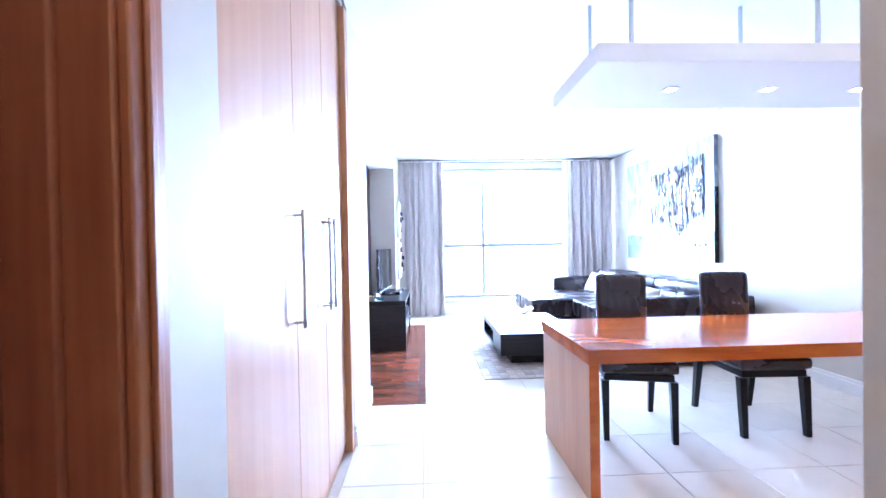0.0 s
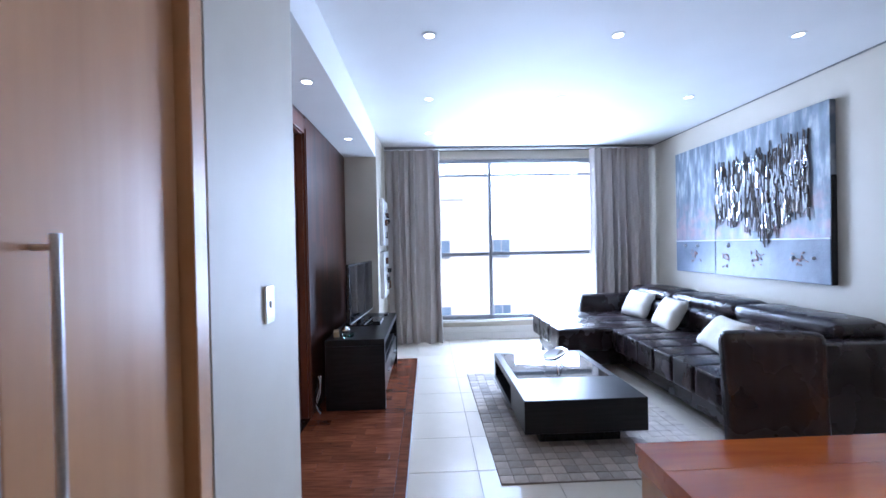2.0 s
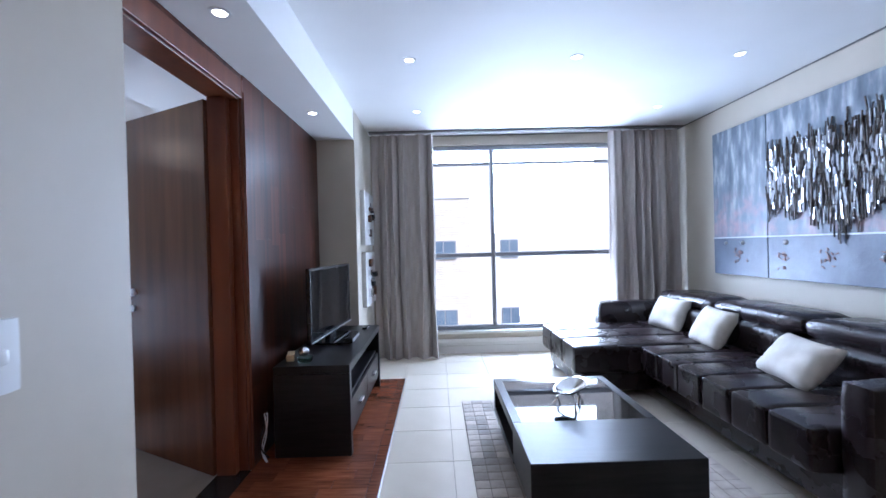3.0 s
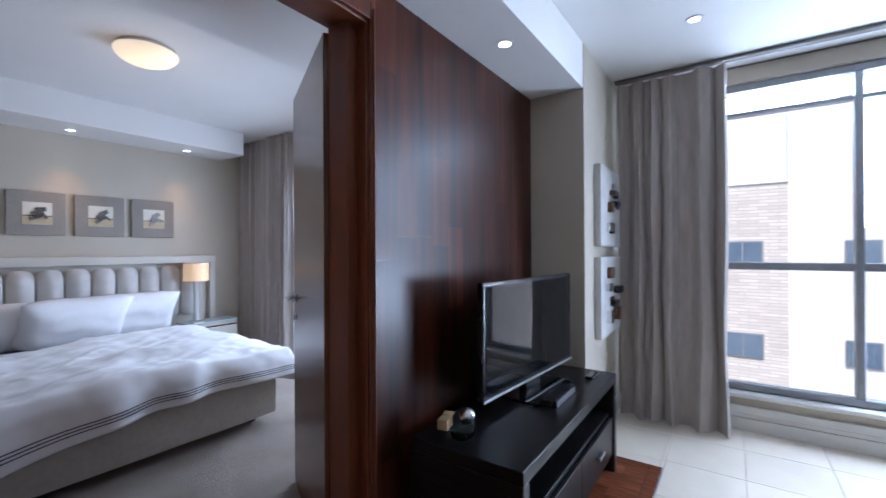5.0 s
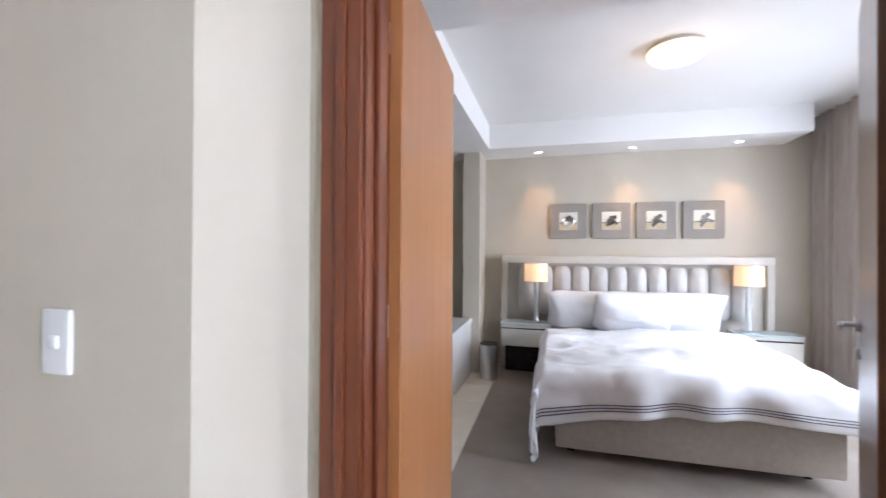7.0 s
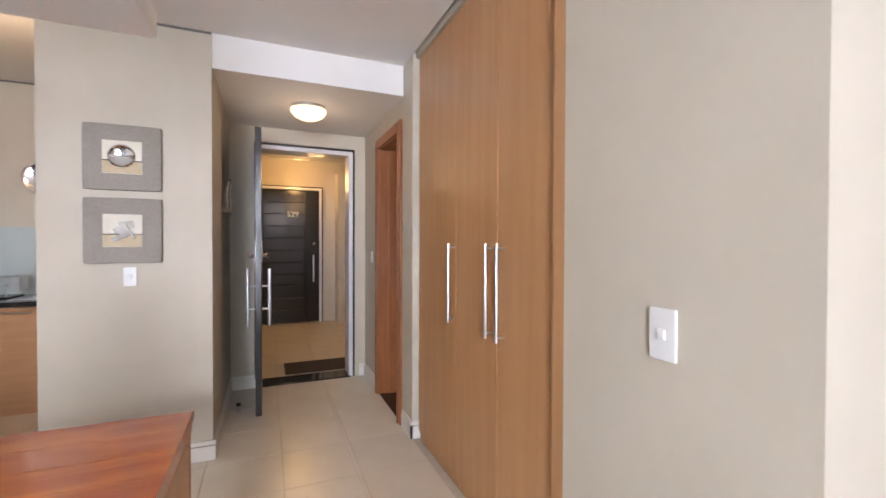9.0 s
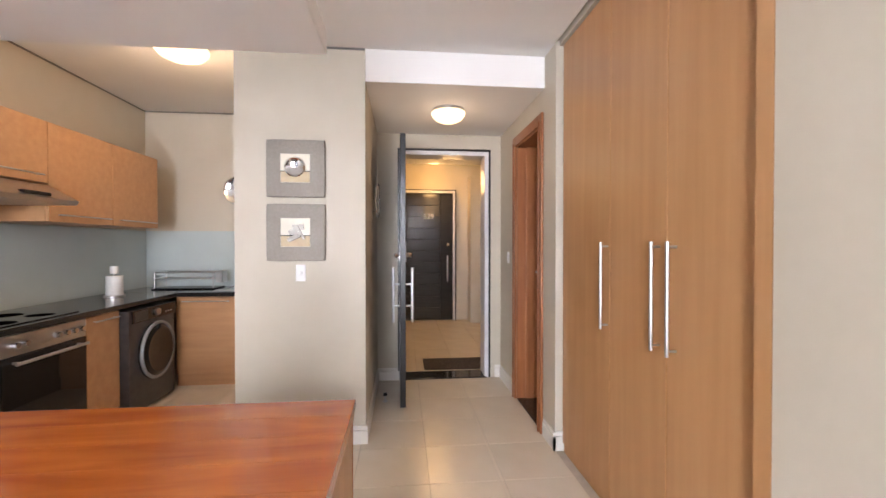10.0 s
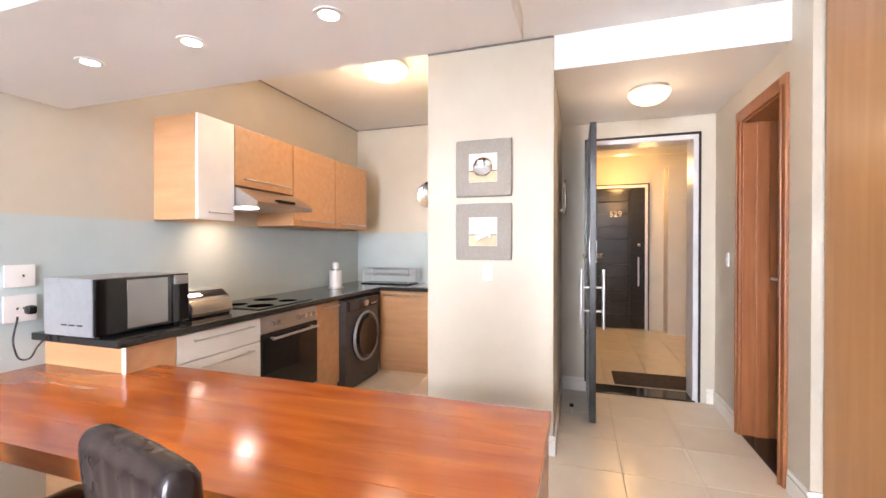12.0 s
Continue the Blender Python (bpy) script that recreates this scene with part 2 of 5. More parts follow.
# ---------- structure ----------
XE, YN, YB = 3.525, 6.20, -1.80
KC = 2.62
BW, BN = -4.05, 5.56
structure("ground", boxes(((-400, -400, -12.3), (400, 400, -12.2))), mat("far_ground", (0.12, 0.12, 0.12), 0.9, color2=(0.2, 0.2, 0.18), scale=0.2), "grey street level far below", "ground")
floor = structure("floor", boxes(((-0.36, -4.3, -0.2), (XE, YN, -0.006)), ((-2.5, -4.3, -0.2), (-0.36, -1.44, -0.006)), ((-1.6, -1.24, -0.2), (-0.36, 0.2, -0.006))), M_GROUT, "cream tiled floor with grey joints", "floor")
structure("wall_east", boxes(((XE, YB - 0.2, -0.2), (XE + 0.2, YN + 0.3, 2.9))), M_WALL, "greige painted wall", "wall")
WX0, WX1, WZ0, WZ1 = 0.30, 3.05, 0.26, 2.40
structure("wall_north", boxes(((0.0, YN, -0.2), (WX0, YN + 0.25, 2.9)), ((WX1, YN, -0.2), (XE, YN + 0.25, 2.9)), ((WX0, YN, -0.2), (WX1, YN + 0.25, WZ0)), ((WX0, YN, WZ1), (WX1, YN + 0.25, 2.9))), M_WALL, "greige painted wall round the window", "wall")
structure("ceiling", boxes(((-0.002, 0.002, H), (XE, YN, H + 0.25)), ((1.975, YB, KC), (XE, 0.0, KC + 0.2))), M_CEIL, "white plastered ceiling", "ceiling")
structure("bulkhead_niche", boxes(((-0.36, 2.402, 2.24), (-0.004, 5.243, 2.80))), M_CEIL, "white dropped ceiling over the niche", "bulkhead")
structure("bulkhead_hall", boxes(((-0.01, -1.238, 2.31), (1.173, -0.002, 2.80))), M_CEIL, "white dropped ceiling over the entrance", "bulkhead")
structure("wall_pier", boxes(((-0.50, 5.245, -0.2), (0.0, YN, 2.8))), M_WALL, "greige painted pier beside the window", "wall")
structure("wall_switch", boxes(((-0.36, 1.72, -0.2), (0.0, 2.40, 2.8))), M_WALL, "greige painted wall beside the cupboards", "wall")
structure("wall_closet", boxes(((-0.75, 0.207, -0.2), (-0.70, 1.72, 2.8)), ((-0.70, 0.207, 2.49), (-0.02, 1.718, 2.8))), M_WALL, "greige wall behind the cupboards", "wall")
structure("wall_panelled", boxes(((-0.50, 1.72, -0.2), (-0.365, 2.52, 2.8)), ((-0.50, 2.52, 2.14), (-0.365, 3.778, 2.8)), ((-0.50, 3.778, -0.2), (-0.365, 5.245, 2.8))), M_WALL, "wall behind dark veneer panels", "wall")
structure("wall_pillar", boxes(((1.175, -1.24, -0.2), (1.975, 0.0, 2.8))), M_WALL, "greige painted pillar wall with two pictures", "wall")
structure("wall_kitchen", boxes(((1.975, YB - 0.2, -0.2), (XE, YB, 2.9)), ((1.775, YB, -0.2), (1.975, -1.24, 2.9))), M_WALL, "greige kitchen back wall", "wall")
BY0, BY1 = -0.66, -0.09
structure("wall_hall", boxes(((-0.22, BY1 + 0.02, -0.2), (0.0, 0.205, 2.8)), ((-0.22, -1.24, -0.2), (0.0, BY0 - 0.02, 2.8)), ((-0.22, BY0 - 0.02, 2.10), (0.0, BY1 + 0.02, 2.8))), M_WALL, "greige hall wall with a doorway", "wall")
structure("wall_bathroom", boxes(((-1.6, 0.0, -0.2), (-0.22, 0.2, 2.6)), ((-1.6, -1.44, -0.2), (-0.25, -1.24, 2.6)), ((-1.8, -1.44, -0.2), (-1.6, 0.2, 2.6))), M_WALL, "greige walls of the small bathroom", "wall")
structure("ceiling_bathroom", boxes(((-1.6, -1.24, 2.4), (-0.22, 0.0, 2.6))), M_CEIL, "white bathroom ceiling", "ceiling")
FX0, FX1 = 0.10, 0.985
structure("wall_entrance", boxes(((-0.25, -1.44, -0.2), (FX0, -1.24, 2.8)), ((FX1, -1.44, -0.2), (1.775, -1.24, 2.8)), ((FX0, -1.44, 2.18), (FX1, -1.24, 2.8))), M_WALL, "greige entrance wall", "wall")
for nm, lo, hi in (("wall_corridor_south", (-2.5, -4.5, -0.2), (3.5, -4.3, 2.9)), ("wall_corridor_west", (-2.7, -4.5, -0.2), (-2.5, -1.44, 2.9)), ("wall_corridor_east", (3.5, -4.5, -0.2), (3.7, YB - 0.2, 2.9)),
                   ("wall_corridor_pier", (-0.85, -4.3, -0.2), (-0.16, -4.0, 2.4)), ("wall_corridor_north", (-2.5, -1.44, -0.2), (-1.8, -1.24, 2.9))):
    structure(nm, boxes((lo, hi)), M_WALL, "greige corridor wall", "wall")
structure("ceiling_corridor", boxes(((-2.5, -3.2, 2.42), (1.775, -1.44, 2.7)), ((1.775, -3.2, 2.42), (3.5, -2.0, 2.7)), ((-2.5, -4.3, 2.62), (3.5, -3.2, 2.7))), M_CEIL, "white corridor ceiling", "ceiling")
# bedroom shell
structure("floor_bedroom", boxes(((BW, 2.46, -0.2), (-0.36, BN, -0.004))), M_CARPET, "brown bedroom carpet", "floor")
floor_b = structure("floor_bathing", boxes(((BW, 0.2, -0.2), (-0.80, 2.46, -0.006))), M_GROUT, "cream tiled strip beside the bath", "floor")
structure("wall_headboard", boxes(((BW - 0.2, 0.0, -0.2), (BW, BN + 0.25, 2.8))), M_WALL, "greige wall behind the bed", "wall")
structure("wall_bath_pier", boxes(((BW, 2.10, -0.2), (-3.66, 2.275, 2.278))), M_WALL, "greige pier at the end of the bath", "wall")
structure("ceiling_bedroom", boxes(((BW, 0.0, H), (-0.5, BN, H + 0.2))), M_CEIL, "white bedroom ceiling", "ceiling")
for nm, lo, hi in (("bulkhead_headboard", (BW, 0.2, 2.279), (-3.57, 5.12, H)), ("bulkhead_bath", (-3.57, 0.2, 2.279), (-0.5, 2.382, H)), ("bulkhead_door", (-1.28, 2.382, 2.279), (-0.5, BN, H))):
    structure(nm, boxes((lo, hi)), M_CEIL, "white dropped edge of the bedroom ceiling", "bulkhead")
structure("wall_bedroom_north", boxes(((BW, BN, -0.2), (-3.35, BN + 0.25, 2.8)), ((-1.2, BN, -0.2), (-0.5, BN + 0.25, 2.8)), ((-3.35, BN, 2.40), (-1.2, BN + 0.25, 2.8))), M_WALL, "greige bedroom window wall", "wall")
structure("wall_bedroom_south", boxes(((BW, 0.0, -0.2), (-0.75, 0.2, 2.8))), M_WALL, "greige wall closing the bathing corner", "wall")
structure("wall_bedroom_east", boxes(((-0.80, 0.2, -0.2), (-0.75, 1.655, 2.8)), ((-0.80, 1.655, -0.2), (-0.50, 1.70, 2.8))), M_WALL, "greige wall between bathing corner and cupboards", "wall")


# skirting boards with a stepped top
def skirting(name, runs, label="off-white stepped skirting board"):
    bm = bmesh.new()
    for (x0, y0, x1, y1) in runs:
        w = Vector((x1 - x0, y1 - y0, 0))
        nrm = Vector((w.y, -w.x, 0)).normalized()
        for off, z0, z1 in ((0.014, 0.0, 0.085), (0.010, 0.089, 0.115)):
            a, b = Vector((x0, y0, 0)), Vector((x1, y1, 0))
            ps = [a, b, b + nrm * off, a + nrm * off]
            lo = [bm.verts.new((p.x, p.y, z0)) for p in ps]
            hi = [bm.verts.new((p.x, p.y, z1)) for p in ps]
            bm.faces.new(lo)
            bm.faces.new(hi)
            for i in range(4):
                bm.faces.new((lo[i], lo[(i + 1) % 4], hi[(i + 1) % 4], hi[i]))
    return tagged(part(name, bm, M_SKIRT), label, "skirting", "", "structure")


skirting("baseboard_east", [(XE, YN, XE, 1.84)])
skirting("baseboard_pillar", [(1.992, 0.0, 1.161, 0.0), (1.175, 0.0, 1.175, -1.24)])
skirting("baseboard_hall", [(0.0, 0.005, 0.0, 0.219), (0.0, -1.24, 0.0, -0.75)])
skirting("baseboard_pier", [(0.014, 0.205, -0.05, 0.205)])
skirting("baseboard_entrance", [(0.06, -1.24, 0.0, -1.24), (1.175, -1.24, 0.97, -1.24)])
skirting("baseboard_switch", [(0.0, 1.725, 0.0, 2.414), (0.014, 2.40, -0.355, 2.40)])
skirting("baseboard_window", [(0.0, YN, XE, YN), (0.0, 5.25, 0.0, YN)])


# dark veneer of the niche: flush strips of uneven length
panel = tagged(new("wall_panel"), "dark reddish veneer wall panel of flush strips", "wall panel", "", "structure")
random.seed(21)
for j in range(12):
    ya, z = 3.785 + j * 0.1215, 0.0
    while z < 2.238:
        zt = min(2.239, z + random.uniform(0.35, 0.95))
        if 2.239 - zt < 0.2:
            zt = 2.239
        part("veneer_strip", boxes(((-0.364, ya, z), (-0.345, ya + 0.1213, zt - 0.0002))), M_DARKWOOD, panel)
        z = zt
structure("trim_panel_over_door", box((-0.364, 2.405, 2.165), (-0.35, 3.783, 2.239), 0.002), M_DARKWOOD, "dark veneer strip above the door", "wall panel")


def door_frame(name, side, a0, a1, top, depth, width, far_width, m, label, rebate=0.014):
    """Frame round an opening in a wall along y; side is the face's x, depth the wall's."""
    f = tagged(new(name), label, "door frame", "", "structure")
    for nm, lo, hi in (("jamb", (side - depth, a0 - 0.025, 0), (side + 0.002, a0, top)), ("jamb", (side - depth, a1, 0), (side + 0.002, a1 + 0.025, top)),
                       ("head", (side - depth, a0 - 0.025, top), (side + 0.002, a1 + 0.025, top + 0.025)),
                       ("architrave", (side + 0.002, a0 - width, 0), (side + 0.02, a0 - 0.008, top + width)),
                       ("architrave", (side + 0.002, a1 + 0.008, 0), (side + 0.02, a1 + far_width, top + width)),
                       ("architrave", (side + 0.002, a0 - 0.008, top + 0.008), (side + 0.02, a1 + 0.008, top + width)),
                       ("stop", (side - depth * 0.62, a0, 0), (side - depth * 0.3, a0 + 0.014, top)), ("stop", (side - depth * (0.62 if rebate < 0.02 else 0.98), a1 - rebate, 0), (side - depth * 0.3, a1, top))):
        part(nm, box(lo, hi, 0.004, 2), m, f)
    for y0, w, z1 in ((a0 - width * 0.62, width * 0.22, top + width * 0.4), (a1 + far_width * 0.40, far_width * 0.22, top + width * 0.4)):
        part("moulding", box((side + 0.0205, y0, 0), (side + 0.030, y0 + w, z1), 0.004, 2), m, f)
    return f


door_frame("door_frame_bedroom", -0.362, 2.56, 3.752, 2.09, 0.15, 0.118, 0.033, M_FRAMEWOOD, "reddish hardwood frame of the bedroom door", 0.05)
fr = door_frame("door_frame_bathroom", 0.0, BY0 + 0.005, BY1 - 0.005, 2.07, 0.235, 0.085, 0.085, M_BATHFRAME, "orange-brown hardwood frame of the bathroom door")
part("strike_plate", boxes(((-0.14, BY0 + 0.0045, 0.92), (-0.11, BY0 + 0.009, 1.10))), M_STEEL, fr, "steel strike plate")
structure("threshold_bathroom", box((-0.22, BY0, -0.003), (0.0, BY1, 0.006), 0.002), M_GRANITE, "black granite threshold", "threshold")
structure("threshold_bedroom", box((-0.515, 2.56, -0.003), (-0.345, 3.752, 0.006), 0.002), M_GRANITE, "black granite threshold", "threshold")
structure("threshold_entrance", box((FX0 + 0.04, -1.44, -0.003), (FX1 - 0.04, -1.22, 0.012), 0.003), M_GRANITE, "black granite threshold", "threshold")
M_FRAMEWHITE = mat("white_steel_frame", (0.62, 0.62, 0.64), 0.35, color2=(0.66, 0.66, 0.68), scale=10)


def entrance_frame(name, y, x0, x1, top):
    f = tagged(new(name), "white steel door frame with a dark outer edge", "door frame", "", "structure")
    for nm, lo, hi, m in (("edge", (x0 - 0.012, y - 0.21, 0), (x0 + 0.006, y + 0.012, top + 0.012), M_DOORBLACK), ("edge", (x1 - 0.006, y - 0.21, 0), (x1 + 0.012, y + 0.012, top + 0.012), M_DOORBLACK),
                          ("edge", (x0 + 0.006, y - 0.21, top - 0.006), (x1 - 0.006, y + 0.012, top + 0.012), M_DOORBLACK),
                          ("jamb", (x0 + 0.006, y - 0.2, 0), (x0 + 0.045, y + 0.008, top - 0.006), M_FRAMEWHITE), ("jamb", (x1 - 0.045, y - 0.2, 0), (x1 - 0.006, y + 0.008, top - 0.006), M_FRAMEWHITE),
                          ("head", (x0 + 0.045, y - 0.2, top - 0.045), (x1 - 0.045, y + 0.008, top - 0.006), M_FRAMEWHITE)):
        part(nm, box(lo, hi, 0.003), m, f)
    return f


entrance_frame("door_frame_entrance", -1.24, FX0 + 0.013, FX1 - 0.013, 2.163)
entrance_frame("door_frame_neighbour", -4.235, 0.055, 1.005, 2.175)


# ---------- windows ----------
def window(name, x0, x1, z0, z1, y, mull, trans, label):
    w = tagged(new(name), label, "window", "", "structure")
    d0, d1 = y, y + 0.07
    for a, b in (((x0, d0, z0), (x0 + 0.05, d1, z1)), ((x1 - 0.05, d0, z0), (x1, d1, z1)), ((x0 + 0.05, d0, z0), (x1 - 0.05, d1, z0 + 0.05)), ((x0 + 0.05, d0, z1 - 0.05), (x1 - 0.05, d1, z1))):
        part("window_frame", box(a, b, 0.006), M_ALU, w)
    for xm in mull:
        part("mullion", box((xm - 0.022, d0 - 0.006, z0 + 0.05), (xm + 0.022, d1, z1 - 0.05), 0.005), M_ALU, w)
    xs = [x0 + 0.05] + sorted(v for xm in mull for v in (xm - 0.022, xm + 0.022)) + [x1 - 0.05]
    for i in range(0, len(xs), 2):
        for zt, h in trans:
            part("transom", box((xs[i], d0 + 0.002, zt - h), (xs[i + 1], d1, zt + h), 0.004), M_ALU, w)
        zs = [z0 + 0.05] + [v for zt, h in trans for v in (zt - h, zt + h)] + [z1 - 0.05]
        for k in range(0, len(zs), 2):
            g = part("pane", boxes(((xs[i], y + 0.03, zs[k]), (xs[i + 1], y + 0.036, zs[k + 1]))), M_GLASS, w)
            g.visible_shadow = False
    return w


window("window_1", WX0 + 0.002, WX1 - 0.002, WZ0 + 0.002, WZ1 - 0.002, 6.24, (1.395,), ((1.13, 0.026), (2.19, 0.014)), "grey aluminium living room window with four panes")
window("window_2", -3.348, -1.202, 0.002, 2.398, BN + 0.05, (-2.3,), ((1.0, 0.02),), "grey aluminium sliding bedroom window")
structure("window_sill", box((WX0 - 0.01, 6.155, WZ0 - 0.03), (WX1 + 0.01, 6.24, WZ0 + 0.001), 0.006), M_SKIRT, "painted window sill above a low kerb", "sill")
structure("trim_kerb", boxes(((0.02, 6.178, 0.12), (XE - 0.02, 6.199, 0.17)),), M_SKIRT, "painted ledge of the kerb under the window", "trim")
structure("trim_curtain_rail", box((0.02, 5.97, H - 0.022), (XE - 0.02, 6.03, H - 0.001), 0.004), mat("curtain_rail_paint", (0.16, 0.15, 0.14), 0.5), "dark curtain rail on the ceiling", "curtain rail")

# narrow strips, coloured dark to paint the shadow gap where walls meet the ceiling
M_GAPSHADE = mat("shadow_gap_shade", (0.16, 0.15, 0.14), 0.6)
structure("trim_ceiling_east", box((XE - 0.009, 1.88, H - 0.011), (XE, YN, H - 0.001)), M_GAPSHADE, "narrow strip coloured dark as the shade of a gap under the ceiling", "trim")
structure("trim_ceiling_north", box((0.0, YN - 0.009, H - 0.011), (XE - 0.01, YN, H - 0.001)), M_GAPSHADE, "narrow strip coloured dark as the shade of a gap under the ceiling", "trim")
structure("trim_ceiling_pillar", box((1.176, 0.0, H - 0.011), (1.974, 0.009, H - 0.001)), M_GAPSHADE, "narrow strip coloured dark as the shade of a gap under the ceiling", "trim")
structure("trim_ceiling_kitchen", box((XE - 0.009, YB, KC - 0.011), (XE, -0.001, KC - 0.001)), M_GAPSHADE, "narrow strip coloured dark as the shade of a gap under the ceiling", "trim")
structure("trim_ceiling_back", box((1.976, YB, KC - 0.011), (XE - 0.01, YB + 0.009, KC - 0.001)), M_GAPSHADE, "narrow strip coloured dark as the shade of a gap under the ceiling", "trim")


# ---------- things: doors ----------
def leaf_door(name, m, width, side, label, wood):
    d = thing(name, label, "door", m)
    part("leaf", box((0, -0.02, 0.01), (width, 0.02, 2.075), 0.003), wood, d)
    part("edge_strip", boxes(((width + 0.0005, -0.0195, 0.012), (width + 0.004, 0.0195, 2.073))), M_DARKWOOD, d)
    for s in (1, -1) if wood == M_SHADEDLEAF else ():
        h = part("door_handle", rod((width - 0.06, s * 0.02, 1.0), (width - 0.06, s * 0.032, 1.0), 0.024, 20), M_STEEL, d, "brushed steel lever handle", True)
        bm = bmesh.new()
        add_rod(bm, (width - 0.06, s * 0.032, 1.0), (width - 0.06, s * 0.07, 1.0), 0.009)
        add_rod(bm, (width - 0.06, s * 0.068, 1.0), (width - 0.17, s * 0.068, 1.0), 0.009)
        part("lever", bm, M_STEEL, h, "", True)
        part("key_rose", rod((width - 0.06, s * 0.02, 0.90), (width - 0.06, s * 0.03, 0.90), 0.02, 20), M_STEEL, h, "", True)
    for z in (0.25, 1.05, 1.85):
        part("hinge", rod((0.0, side * 0.024, z - 0.045), (0.0, side * 0.024, z + 0.045), 0.007), M_STEEL, d, "", True)
    return d


# this leaf faces away from the window; its shade is in the wood colour
leaf_door("bedroom_door", pose(-0.512, 3.706, 0, 0, 0, 152), 0.795, -1, "open polished wood bedroom door with steel lever, coloured darker for shade", M_SHADEDLEAF)
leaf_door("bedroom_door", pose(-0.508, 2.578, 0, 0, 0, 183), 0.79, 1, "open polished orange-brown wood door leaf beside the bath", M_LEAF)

bdr = thing("bathroom_door", "closed brown wooden bathroom door with steel lock plate", "door", pose(-0.205, BY0 + 0.008, 0, 0, 0, 90))
part("leaf", box((0, -0.02, 0.012), (BY1 - BY0 - 0.016, 0.02, 2.062), 0.003), M_BATHLEAF, bdr)
bl = part("lock_plate", box((0.03, -0.025, 0.93), (0.07, -0.0205, 1.14), 0.002), M_STEEL, bdr, "steel lock plate")
bm = bmesh.new()
add_rod(bm, (0.05, -0.025, 1.05), (0.05, -0.065, 1.05), 0.009)
add_rod(bm, (0.05, -0.062, 1.05), (0.16, -0.062, 1.05), 0.009)
part("lever", bm, M_STEEL, bl, "", True)

fd = thing("front_door", "open black front door with steel pull bars", "door", pose(0.942, -1.205, 0, 0, 0, 90.5))
part("leaf", box((0, -0.022, 0.012), (0.68, 0.022, 2.128), 0.003), M_DOORBLACK, fd)
for s in (1, -1):
    h = part("pull_bar", rod((0.60, s * 0.075, 0.66), (0.60, s * 0.075, 1.09), 0.012, 14), M_STEEL, fd, "brushed steel pull bar", True)
    for z in (0.79, 0.96):
        part("post", rod((0.60, s * 0.02, z), (0.60, s * 0.066, z), 0.008), M_STEEL, h, "", True)
    k = part("lock_plate", box((0.625, s * 0.022 - 0.004, 1.14), (0.665, s * 0.022 + 0.004, 1.30), 0.002), M_STEEL, fd, "steel lock plate")
    part("knob", lathe(((0.004, 0), (0.016, 0.01), (0.02, 0.03), (0.012, 0.042), (0.0, 0.044)), 16), M_CHROME, k, "", True).matrix_local = Matrix.Translation((0.645, s * 0.026, 1.19)) @ Euler((radians(-90 * s), 0, 0)).to_matrix().to_4x4()

M_SLAT = mat("black_slat_paint", (0.016, 0.016, 0.018), 0.2, color2=(0.022, 0.022, 0.024), scale=6, stretch=(1, 1, 8))
nd = thing("neighbour_door", "closed black panelled front door numbered 529", "door", pose(0.095, -4.298, 0))
part("leaf", box((0.0, 0, 0.012), (0.87, 0.04, 2.128), 0.003), M_DOORBLACK, nd)
for i in range(11):
    part("slat", box((0.22, 0.04, 0.03 + i * 0.190), (0.862, 0.052, 0.03 + i * 0.190 + 0.184), 0.004), M_SLAT, nd)
part("stile", box((0.008, 0.04, 0.03), (0.212, 0.056, 2.12), 0.004), M_SLAT, nd)
b = part("pull_bar", rod((0.10, 0.11, 0.66), (0.10, 0.11, 1.09), 0.012), M_STEEL, nd, "brushed steel pull bar", True)
for z in (0.76, 0.99):
    part("post", rod((0.10, 0.055, z), (0.10, 0.10, z), 0.008), M_STEEL, b, "", True)
part("knob", lathe(((0.004, 0), (0.022, 0.01), (0.022, 0.03), (0.0, 0.036)), 16), M_CHROME, nd, "", True).matrix_local = Matrix.Translation((0.09, 0.056, 1.27)) @ Euler((radians(-90), 0, 0)).to_matrix().to_4x4()


def lettering(name, text, size, m, material, parent):
    c = bpy.data.curves.new(name, "FONT")
    c.body, c.size, c.extrude = text, size, 0.002
    c.align_x = "CENTER"
    tmp = bpy.data.objects.new(name, c)
    scene.collection.objects.link(tmp)
    me = bpy.data.meshes.new_from_object(tmp.evaluated_get(bpy.context.evaluated_depsgraph_get()))
    bpy.data.objects.remove(tmp)
    me.materials.append(material)
    ob = new(name, me)
    ob.parent = parent
    ob.matrix_local = m
    return ob


lettering("door_number", "529", 0.12, Matrix.Translation((0.41, 0.055, 1.70)) @ Euler((radians(90), 0, radians(180))).to_matrix().to_4x4(), M_WHITE, nd)

stp = thing("door_stop", "small steel door stop screwed to the tiles", "door stop", pose(1.08, -0.70, 0))
part("base", rod((0, 0, 0), (0, 0, 0.008), 0.02, 18), M_STEEL, stp, "", True)
part("post", rod((0, 0, 0.008), (0, 0, 0.05), 0.007), M_STEEL, stp, "", True)
part("buffer", rod((0, 0, 0.05), (0, 0, 0.068), 0.016, 18), M_BLACK, stp, "black rubber buffer", True)
part("door_mat", soft_box((0.06, -1.90, 0.0), (0.72, -1.50, 0.014), 0.006, 10), mat("mat_fibre", (0.045, 0.035, 0.028), 0.95, color2=(0.08, 0.06, 0.05), scale=40, bump=0.8, bump_scale=300))
tagged(bpy.data.objects["door_mat"], "dark brown fibre door mat outside the entrance", "door mat")


